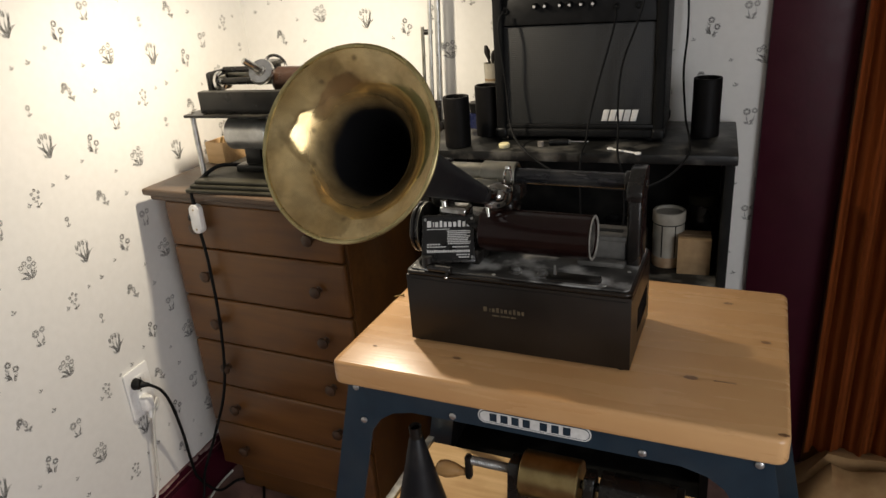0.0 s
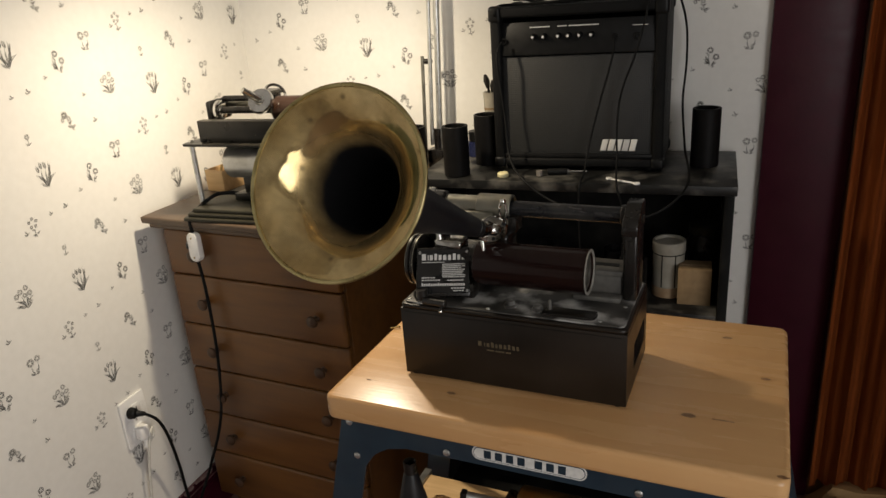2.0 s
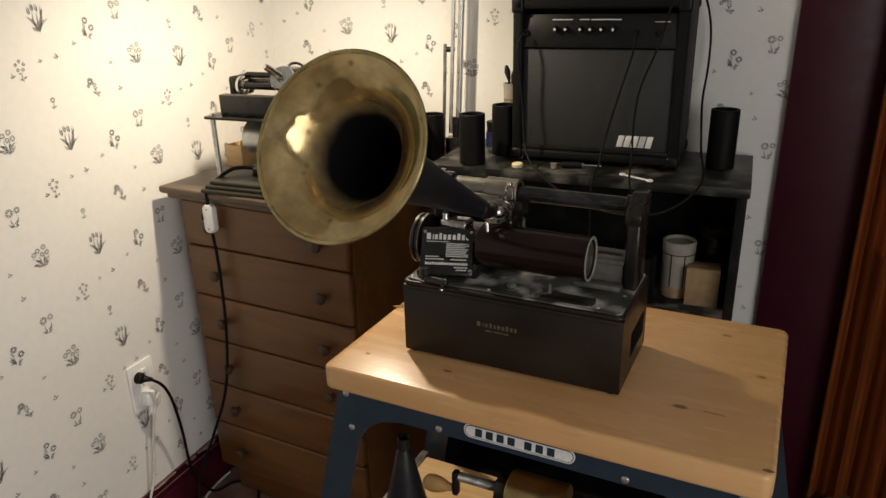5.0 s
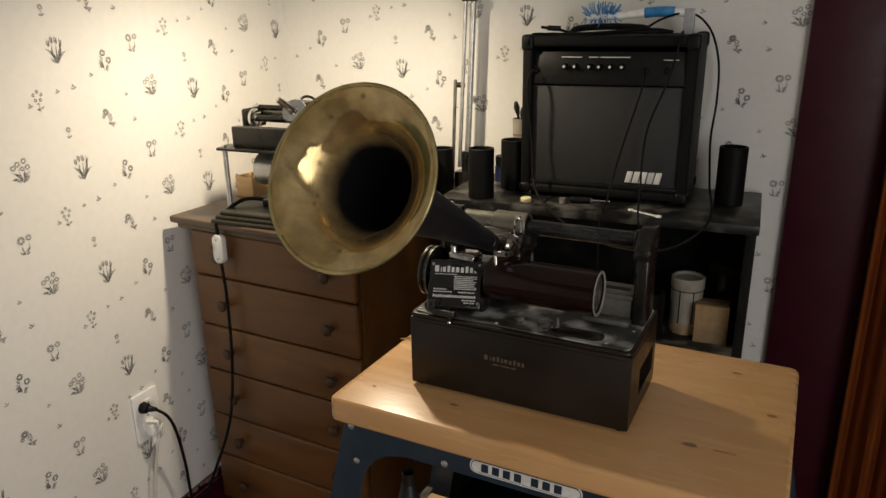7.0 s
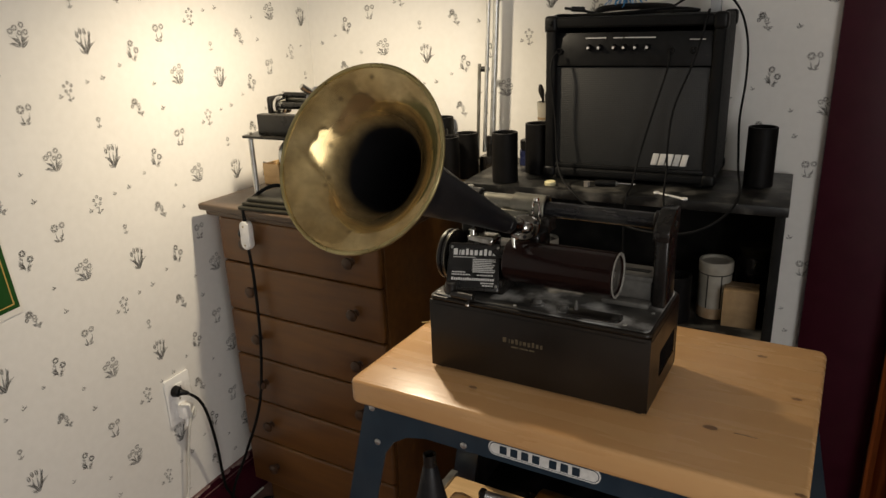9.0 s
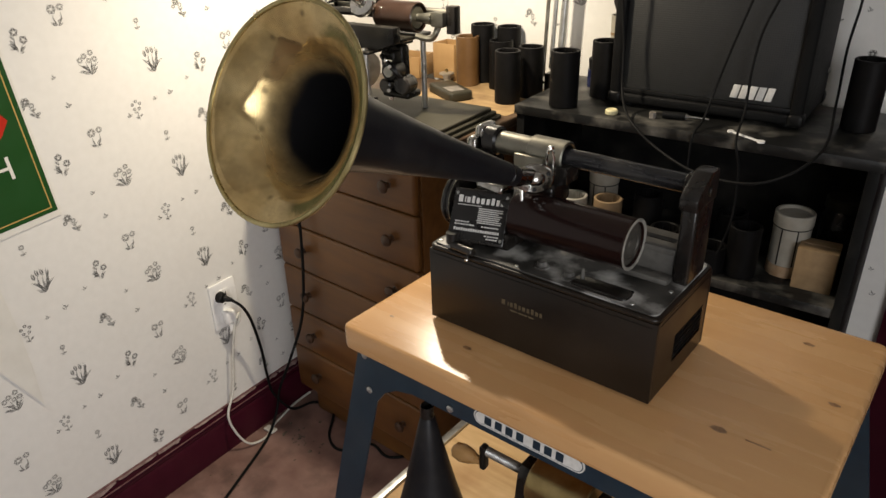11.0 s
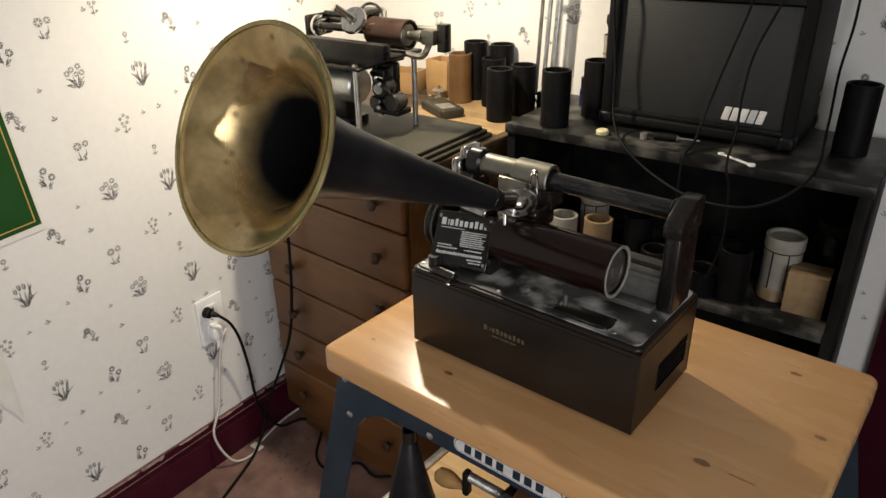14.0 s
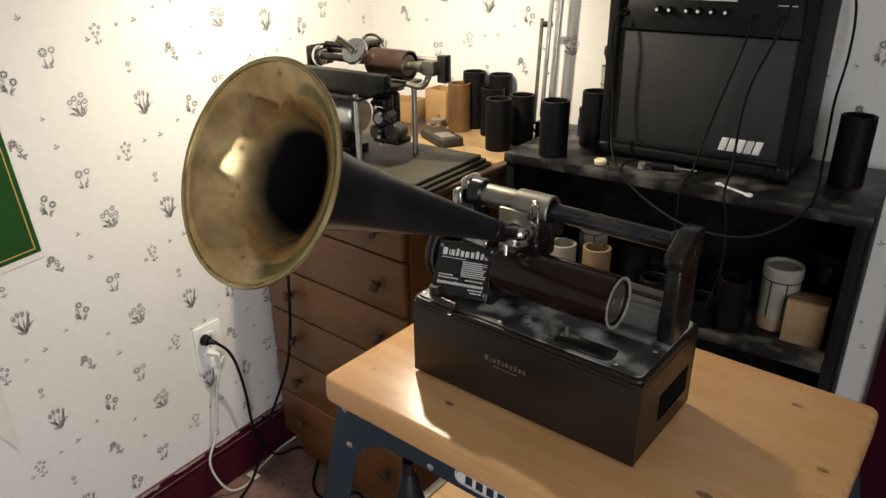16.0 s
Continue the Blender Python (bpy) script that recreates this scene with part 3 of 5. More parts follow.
def bench():
    H = 0.803 - FLOOR
    t = thing("work_stand", B @ pose(0, 0, -H), "wooden-topped shop stand with splayed dark blue steel legs on the floor", "workbench")
    top = part("top", moved(slab(-0.087, -0.085, 0.490, 0.285, 0.014, -0.036, 0, 0.006), pose(0, 0, H)), BENCHW, t, "varnished knotty pine top")
    random.seed(4)
    for u, v, r in ((0.378, 0.012, 0.0065), (0.08, -0.028, 0.0045), (0.462, 0.125, 0.0045), (0.41, 0.228, 0.005), (-0.045, -0.03, 0.0025), (0.482, -0.075, 0.004)):
        kn = bmesh.new()
        vs = [kn.verts.new((u + 1.5 * r * math.cos(a) * random.uniform(0.8, 1.1), v + r * 0.75 * math.sin(a) * random.uniform(0.8, 1.1), H + 0.0004)) for a in [2 * math.pi * i / 14 for i in range(14)]]
        kn.faces.new(vs)
        part("knot", kn, KNOT, top, "dark pine knot")
    part("crack", box(0.405, 0.012, H + 0.0001, 0.43, 0.0135, H + 0.0005, 0), KNOT, top, "short dark crack")
    # front and back frames with splayed legs
    hz = H - 0.0365

    def frame_outline():
        k = 0.2
        out = [(-0.068, hz), (0.476, hz), (0.476 + k * hz, 0), (0.476 + k * hz - 0.05, 0)]
        xo = lambda d: 0.476 + k * d
        out += [(xo(0.20) - 0.047, hz - 0.20), (xo(0.072) - 0.047, hz - 0.072), (0.428, hz - 0.050), (0.408, hz - 0.037), (0.378, hz - 0.030)]
        out += [(0.030, hz - 0.030), (0.0, hz - 0.037), (-0.020, hz - 0.050), (0.408 - xo(0.072) + 0.047, hz - 0.072), (0.408 - xo(0.20) + 0.047, hz - 0.20), (-0.068 - k * hz + 0.05, 0), (-0.068 - k * hz, 0)]
        return out

    for v, tilt, name in ((-0.074, 5, "front_frame"), (0.268, -5, "back_frame")):
        f = prism(frame_outline(), 0.003)
        f = moved(f, Matrix.Translation((0, v, hz)) @ pose(0, 0, 0, -tilt) @ Matrix.Translation((0, 0, -hz)))
        fr = part(name, f, BLUE, t, "dark blue enamelled steel frame", smooth=False)
        if name == "front_frame":
            for u, z in ((-0.056, -0.006), (-0.047, -0.056), (0.462, -0.008), (0.455, -0.058), (0.09, -0.022), (0.335, -0.022)):
                part("bolt", moved(lathe([(0, 0.003), (0.003, 0.0027), (0.0048, 0.0015), (0.005, 0)], 12), pose(u, v - 0.0005 + 0.09 * z, hz + z, 90)), STEEL, fr, "bright steel bolt head")
            bd = moved(prism(rounded(0, 0, 0.148, 0.020, 0.0099), 0.0008), pose(0.126, v - 0.0030, hz - 0.0218, -5))
            badge = part("badge", bd, LETTER, fr, "silver oval brand badge")
            part("badge_border", moved(joined(prism(rounded(0.0018, 0.0018, 0.1462, 0.0182, 0.008), 0.0004)), pose(0.126, v - 0.0034, hz - 0.0218, -5)), BLUE, badge)
            part("badge_field", moved(joined(prism(rounded(0.0028, 0.0028, 0.1452, 0.0172, 0.0072), 0.0004)), pose(0.126, v - 0.0038, hz - 0.0218, -5)), LETTER, badge)
            for k in range(7):
                a = 0.0165 + k * 0.0148 + (0.0075 if k > 3 else 0)
                part("badge_mark", moved(box(a, -0.0003, 0.0044, a + 0.0096, 0, 0.0156, 0), pose(0.126, v - 0.0038, hz - 0.0218, -5)), BLUE, badge)
    # side panels
    for u, s in ((-0.068, -1), (0.476, 1)):
        f = prism([(-0.07, hz), (0.266, hz), (0.266, hz - 0.06), (-0.07, hz - 0.06)], 0.003)
        f = moved(f, Matrix(((0, 1, 0, u if s < 0 else u - 0.003), (1, 0, 0, 0), (0, 0, 1, 0), (0, 0, 0, 1))))
        part("side_frame", f, BLUE, t, smooth=False)
    zl = H - 0.41
    part("lower_shelf", box(-0.125, -0.085, zl - 0.018, 0.535, 0.275, zl, 0.003), PINE, t, "unfinished knotty pine lower shelf")
    part("shelf_rail", box(-0.140, -0.09, zl - 0.02, -0.1255, 0.285, zl + 0.004, 0.001), STEEL, t)
    part("shelf_rail", box(0.5355, -0.09, zl - 0.02, 0.55, 0.285, zl + 0.004, 0.001), STEEL, t)


bench()


# ---- dictation machine ----
def word(spans, z0, x_height, y=0.0, depth=0.0004):
    """Plain bars in place of a word, one a letter, some of them taller."""
    return joined(*[box(a, y - depth, z0, a + (b - a) * 0.8, y, z0 + (x_height * 1.25 if i in (0, 3, 7) else x_height), 0) for i, (a, b) in enumerate(spans)])


def dictation_machine():
    t = thing("dictating_machine", B, "antique black dictating machine with brass-lined horn on the pine stand", "phonograph")
    W, D, Z, T = 0.305, 0.152, 0.104, 0.1105
    c = part("front_panel", box(0.0, 0.0, 0.004, W, 0.0055, T - 0.006, 0.0012), CASE, t, "scuffed black lacquered case front")
    part("back_panel", box(0.0, D - 0.0055, 0.004, W, D, T - 0.006, 0.0012), CASE, t)
    part("left_panel", box(0.0003, 0.0058, 0.0045, 0.0055, D - 0.0058, T - 0.0065, 0.001), CASE, t)
    hole = joined(box(W - 0.0055, 0.0058, 0.0045, W - 0.0003, D - 0.0058, 0.028, 0), box(W - 0.0055, 0.0058, 0.064, W - 0.0003, D - 0.0058, T - 0.0065, 0), box(W - 0.0055, 0.0058, 0.028, W - 0.0003, 0.055, 0.064, 0), box(W - 0.0055, D - 0.016, 0.028, W - 0.0003, D - 0.0058, 0.064, 0))
    bmesh.ops.remove_doubles(hole, verts=hole.verts, dist=0.0001)
    part("right_panel", hole, CASE, t, "case end with vent opening")
    part("bottom_panel", box(0.0058, 0.0058, 0.0045, W - 0.0058, D - 0.0058, 0.008, 0), CASE, t)
    part("case_lip", slab(-0.0005, -0.0005, W + 0.0005, D + 0.0005, 0.010, T - 0.0058, T, 0.0026), CASE, t, "rounded worn edge of the lid")
    part("lid_seam", joined(box(0.006, -0.0004, T - 0.0115, W - 0.006, 0.0, T - 0.0106, 0), box(W - 0.0002, 0.008, T - 0.0115, W + 0.0002, D - 0.008, T - 0.0106, 0)), RUBBER, c)
    for i in range(5):
        z = 0.030 + i * 0.007
        part("vent_slat", moved(box(-0.0012, 0, 0, 0.0012, D - 0.072, 0.006, 0.0004), pose(W - 0.003, 0.0555, z, 0, 25)), RUBBER, c)
    for u in (0.012, W - 0.012):
        for v in (0.012, D - 0.012):
            part("foot", rod((u, v, -0.0005), (u, v, 0.0045), 0.007), RUBBER, c)
    sp = [(0.112 + a, 0.112 + b) for a, b in ((0, 0.006), (0.0085, 0.010), (0.012, 0.0165), (0.018, 0.0225), (0.024, 0.0275), (0.029, 0.034), (0.0355, 0.040), (0.0415, 0.0455), (0.047, 0.0515), (0.053, 0.057))]
    part("case_mark", word(sp, 0.0625, 0.0056), GOLDL, c, "faded gold maker's mark")
    part("case_mark", bars([(0.124, 0.134), (0.136, 0.148), (0.150, 0.157)], 0.0565, 0.0585, 0.0, 0.0004), GOLDL, c)
    deck = part("deck", slab(0.004, 0.004, W - 0.004, D - 0.004, 0.008, T, T + 0.0025, 0.001), DUST, t, "dusty black machine deck")
    for u, v in ((0.010, 0.012), (0.125, 0.010), (0.270, 0.012), (0.292, 0.060)):
        part("deck_screw", moved(lathe([(0, 0.0012), (0.0022, 0.001), (0.0028, 0)], 10), pose(u, v, T + 0.0024)), ALU, deck, "small bright screw")
    # left casting with name plate
    part("head_casting", joined(box(0.020, 0.050, T + 0.002, 0.098, 0.125, Z + 0.052, 0.006, 3), box(0.034, 0.014, T + 0.002, 0.054, 0.05, Z + 0.018, 0.004), box(0.080, 0.034, T + 0.002, 0.096, 0.06, Z + 0.030, 0.003), moved(box(-0.003, 0.0012, -0.004, 0.071, 0.012, 0.064, 0.003), pose(0.0245, 0.0085, Z + 0.0195, -33, 0, 17)), box(0.022, 0.05, Z + 0.044, 0.095, 0.11, Z + 0.068, 0.010, 4)), JAPAN, t, "glossy black iron head casting")
    P = pose(0.0245, 0.0078, Z + 0.0195, -33, 0, 17) @ Matrix.Diagonal((0.92, 1, 1.132, 1))
    plate = part("name_plate", moved(prism(rounded(0, 0, 0.076, 0.053, 0.002), 0.001), P @ Matrix.Translation((0, -0.0003, 0))), PLATEB, t, "black name plate with silver print")
    sp = [(0.006 + a * 1.05, 0.006 + b * 1.05) for a, b in ((0, 0.0072), (0.0084, 0.0100), (0.0113, 0.0168), (0.0180, 0.0225), (0.0240, 0.0290), (0.0303, 0.0360), (0.0374, 0.0426), (0.0440, 0.0492), (0.0505, 0.0555), (0.0566, 0.0612))]
    pr = joined(word(sp, 0.0405, 0.0062), bars([(0.006, 0.006 + 0.034)], 0.0375, 0.0382))
    for i in range(8):
        a = 0.036 + 0.001 * (i % 2)
        while a < 0.069 - 0.002 * (i % 3):
            w = 0.0022 + 0.0026 * ((i * 7 + int(a * 3000)) % 5) / 4
            add(pr, bars([(a, min(a + w, 0.0705))], 0.0348 - i * 0.0022, 0.0359 - i * 0.0022))
            a += w + 0.0007
    for z, x0, x1 in ((0.0185, 0.006, 0.026), (0.0155, 0.006, 0.034), (0.0152, 0.044, 0.068), (0.0056, 0.050, 0.067), (0.0026, 0.053, 0.066)):
        a = x0
        while a < x1:
            add(pr, bars([(a, a + 0.0032)], z, z + 0.0013))
            a += 0.0041
    add(pr, word([(0.006 + 0.0034 * k, 0.0090 + 0.0034 * k) for k in range(19)], 0.0092, 0.0028))
    part("plate_print", moved(pr, P @ Matrix.Translation((0, -0.0003, 0))), LETTER, plate, "silver printed lines")
    for u, w in ((0.003, 0.003), (0.073, 0.003), (0.003, 0.050), (0.073, 0.050)):
        part("screw", moved(lathe([(0, 0.0012), (0.0018, 0.001), (0.0022, 0)], 10), P @ pose(u, -0.0003, w, 90)), STEEL, plate)
    part("cap_block", joined(box(0.030, 0.056, Z + 0.0655, 0.072, 0.086, Z + 0.080, 0.005, 4), rod((0.036, 0.066, Z + 0.078), (0.036, 0.066, Z + 0.088), 0.006, 0.005)), DKCHROME, t, "worn bright metal cap")
    latch = part("front_latch", joined(rod((0.034, 0.004, T + 0.006), (0.068, 0.002, T + 0.006), 0.0050), rod((0.062, 0.002, T + 0.006), (0.063, -0.004, T - 0.001), 0.0024), rod((0.030, 0.010, T + 0.006), (0.030, 0.010, T + 0.020), 0.008)), JAPAN, t, "black latch lever")
    part("latch_tip", rod((0.063, -0.0042, T - 0.0012), (0.063, -0.0055, T - 0.004), 0.0028), CHROME, latch, "bright chrome latch tip")
    # belt wheel
    part("belt_wheel", moved(lathe([(0, 0), (0.010, 0.001), (0.012, 0.005), (0.028, 0.005), (0.030, 0.001), (0.036, 0.001), (0.036, 0.004), (0.033, 0.006), (0.036, 0.008), (0.036, 0.012), (0.028, 0.013), (0, 0.013)], 40), pose(-0.004, 0.066, Z + 0.046, 0, 90, 0)), JAPAN, t, "grooved black belt wheel")
    part("wheel_rim", moved(lathe([(0.0322, 0.0), (0.0358, 0.0), (0.0358, 0.0008), (0.0322, 0.0008)], 40, True), pose(-0.0038, 0.066, Z + 0.046, 0, 90, 0)), NICKEL, t)
    part("wheel_rim", moved(lathe([(0.0345, 0.0), (0.0364, 0.0), (0.0364, 0.0010), (0.0345, 0.0010)], 40, True), pose(0.0075, 0.066, Z + 0.046, 0, 90, 0)), NICKEL, t)
    # mandrel and record
    cy, cz = 0.055, 0.1585
    rec = part("record_cylinder", ringtube((0.098, cy, cz), (0.246, cy, cz), 0.0292, 0.0245, 48), WAXBRN, t, "dark brown wax recording cylinder")
    part("cylinder_rim", ringtube((0.2462, cy, cz), (0.2480, cy, cz), 0.0296, 0.0258, 48), RIMGREY, rec, "pale worn end of the cylinder")
    part("mandrel", moved(lathe([(0, 0.1395), (0.006, 0.1395), (0.0065, 0.1380), (0.0160, 0.1380), (0.0175, 0.1395), (0.0225, 0.1395), (0.0242, 0.1385), (0.0242, 0), (0, 0)], 32), pose(0.105, cy, cz, 0, 90, 0)), MANDREL, t, "dulled grey mandrel end")
    part("carriage_rail", box(0.10, 0.098, T + 0.002, 0.232, 0.106, Z + 0.024, 0.002), NICKEL, t)
    part("shaving_trough", joined(box(0.216, 0.083, T + 0.002, 0.283, 0.122, Z + 0.040, 0.003), box(0.212, 0.080, Z + 0.040, 0.284, 0.125, Z + 0.0475, 0.002), box(0.222, 0.066, T + 0.002, 0.284, 0.083, T + 0.010, 0.003)), DUSTGREY, t, "dusty grey cast trough")
    part("trough_slot", box(0.232, 0.098, Z + 0.0474, 0.276, 0.107, Z + 0.0482, 0), RUBBER, t)
    # right post and upper bar
    cap = prism([(0.072, Z + 0.098), (0.130, Z + 0.098), (0.131, Z + 0.130), (0.126, Z + 0.134), (0.106, Z + 0.134), (0.080, Z + 0.119), (0.072, Z + 0.112)], 0.0205, 0.003)
    part("end_post", joined(box(0.284, 0.078, T + 0.002, 0.302, 0.128, Z + 0.100, 0.004, 3), moved(cap, Matrix(((0, 1, 0, 0.2825), (1, 0, 0, 0), (0, 0, 1, 0), (0, 0, 0, 1)))), rod((0.276, 0.112, Z + 0.114), (0.284, 0.112, Z + 0.114), 0.0135, seg=24)), JAPAN, t, "black cast end post")
    part("post_bolt", rod((0.3025, 0.104, Z + 0.114), (0.3055, 0.104, Z + 0.114), 0.0055, seg=6), JAPAN, t)
    part("upper_bar", rod((0.095, 0.112, Z + 0.114), (0.285, 0.112, Z + 0.114), 0.0108, seg=32), BARBLK, t, "smooth black guide bar")
    part("housing", rod((0.030, 0.112, Z + 0.115), (0.100, 0.112, Z + 0.115), 0.0145, seg=32, bev=0.002), NICKEL, t, "worn silvery bar housing")
    part("housing_saddle", joined(ringtube((0.080, 0.112, Z + 0.114), (0.129, 0.112, Z + 0.114), 0.0190, 0.0147, 32), box(0.066, 0.088, Z + 0.082, 0.108, 0.094, Z + 0.114, 0.002)), NICKEL, t, "dull nickel saddle over the bar")
    part("left_bracket", joined(box(-0.008, 0.088, Z + 0.092, 0.008, 0.108, Z + 0.122, 0.006, 3), box(-0.006, 0.102, Z + 0.104, 0.010, 0.136, Z + 0.134, 0.007, 3)), DKCHROME, t, "worn bright forked bracket")
    part("bracket_post", joined(box(0.004, 0.090, T + 0.002, 0.026, 0.130, Z + 0.106, 0.005, 3), rod((0.010, 0.112, Z + 0.116), (0.032, 0.112, Z + 0.116), 0.0185, bev=0.003)), JAPAN, t, "black cast bracket")
    part("carriage_arm", joined(box(0.101, 0.068, Z + 0.062, 0.135, 0.112, Z + 0.090, 0.006, 3), box(0.104, 0.090, Z + 0.085, 0.140, 0.122, Z + 0.108, 0.004)), JAPAN, t, "black sliding carriage")
    part("lift_lever", joined(cable([(0.126, 0.074, Z + 0.104), (0.124, 0.070, Z + 0.122), (0.129, 0.066, Z + 0.138), (0.134, 0.066, Z + 0.136), (0.134, 0.070, Z + 0.118), (0.132, 0.076, Z + 0.104)], 0.0017), rod((0.1285, 0.066, Z + 0.138), (0.1345, 0.065, Z + 0.139), 0.0032)), CHROME, t, "small chrome lever")
    # horn
    th, mo = Vector((0.1125, 0.018, 0.2205)), Vector((0.1140, -0.291, 0.3670))
    A = axis(th, mo)
    L = (mo - th).length
    prof = [(0.0108, 0), (0.0138, 0.05), (0.0186, 0.12), (0.0242, 0.19), (0.0298, 0.250), (0.0338, 0.2765), (0.0390, 0.2985), (0.0455, 0.3145), (0.0535, 0.3265), (0.0620, 0.3350), (0.0695, 0.3402), (0.0755, 0.3434), (0.0800, 0.3449), (0.0832, 0.3456)]
    prof = [(r, z * L / 0.346) for r, z in prof]
    fine = [(p.x, p.z) for p in spline([(r, 0, z) for r, z in prof], 4)]
    horn = part("horn", lathe([(r + 0.0009, z - 0.0006) for r, z in fine], 72), HORNOUT, t, "black lacquered outside of the horn", at=A)
    lining = lathe(fine, 128)
    for v in lining.verts:
        if v.co.z > 0.26:
            k = min(1, (v.co.z - 0.26) / 0.03) * min(1, (L - v.co.z) / 0.012)
            d = max(0.0, noise.noise(v.co * 30)) * 0.0011 + max(0.0, noise.noise(v.co * 75 + Vector((3, 1, 2)))) * 0.0005
            v.co -= Vector((v.co.x, v.co.y, 0)).normalized() * d * k
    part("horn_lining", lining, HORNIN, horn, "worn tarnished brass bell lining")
    rim = [(0.0824 + 0.0020 * math.cos(a), L - 0.0006 + 0.0018 * math.sin(a)) for a in [2 * math.pi * i / 10 for i in range(10)]]
    part("horn_rim", lathe(rim, 72, True), RIMBRASS, horn, "rolled brass rim")
    part("horn_band", lathe([(0.0113, 0.012), (0.0128, 0.013), (0.0130, 0.016), (0.0118, 0.017)], 32), JAPAN, horn)
    hub = Vector((0.114, 0.062, 0.2050))
    part("horn_neck", joined(moved(lathe([(0.0085, -0.014), (0.0112, -0.014), (0.0118, -0.010), (0.0108, -0.006), (0.0108, 0.006), (0.0120, 0.008), (0.0100, 0.010)], 28), A), rod(th + (hub - th) * 0.2, hub, 0.0100, 0.0112, 28)), DKCHROME, t, "bright chromed horn socket")
    F = axis(hub + Vector((0.005, -0.008, 0.002)), hub + Vector((0.032, -0.029, 0.011)))
    flange = part("sound_box", moved(lathe([(0, 0.011), (0.005, 0.0105), (0.0085, 0.008), (0.0100, 0.004), (0.0185, 0.0030), (0.0205, 0.0014), (0.0205, -0.003), (0, -0.003)], 28), F @ Matrix.Diagonal((1.12, 0.86, 1.1, 1))), DKCHROME, t, "bright chrome sound box flange")
    for a in (20, 140, 260):
        part("flange_screw", moved(lathe([(0, 0.0016), (0.0024, 0.0014), (0.0028, 0)], 10), F @ Matrix.Translation((0.0165 * math.cos(radians(a)), 0.0155 * math.sin(radians(a)) * 0.8, 0.0034))), RUBBER, flange)
    part("stylus_arm", joined(rod(hub + Vector((-0.006, -0.018, -0.006)), hub + Vector((-0.003, -0.022, -0.024)), 0.0035, 0.0022), rod(hub + Vector((0, -0.010, -0.004)), hub + Vector((-0.004, -0.019, -0.010)), 0.005)), CHROME, t, "small bright stylus arm")
    # loose bits on the deck
    part("deck_tray", joined(box(0.195, 0.012, T + 0.0024, 0.262, 0.034, T + 0.0050, 0.001), cable([(0.200, 0.010, T + 0.0062), (0.205, 0.004, T + 0.0070), (0.255, 0.004, T + 0.0070), (0.264, 0.010, T + 0.0070), (0.264, 0.022, T + 0.0062)], 0.0011)), JAPAN, t)
    for u, v in ((0.150, 0.026), (0.188, 0.022)):
        part("deck_knob", moved(lathe([(0, 0.008), (0.005, 0.0075), (0.0065, 0.005), (0.006, 0.003), (0.009, 0.002), (0.009, 0)], 16), pose(u, v, T + 0.0024)), DUST, t)
    part("deck_pin", rod((0.203, 0.026, T + 0.0045), (0.203, 0.026, T + 0.018), 0.0028, 0.0018), DUSTGREY, t)


dictation_machine()


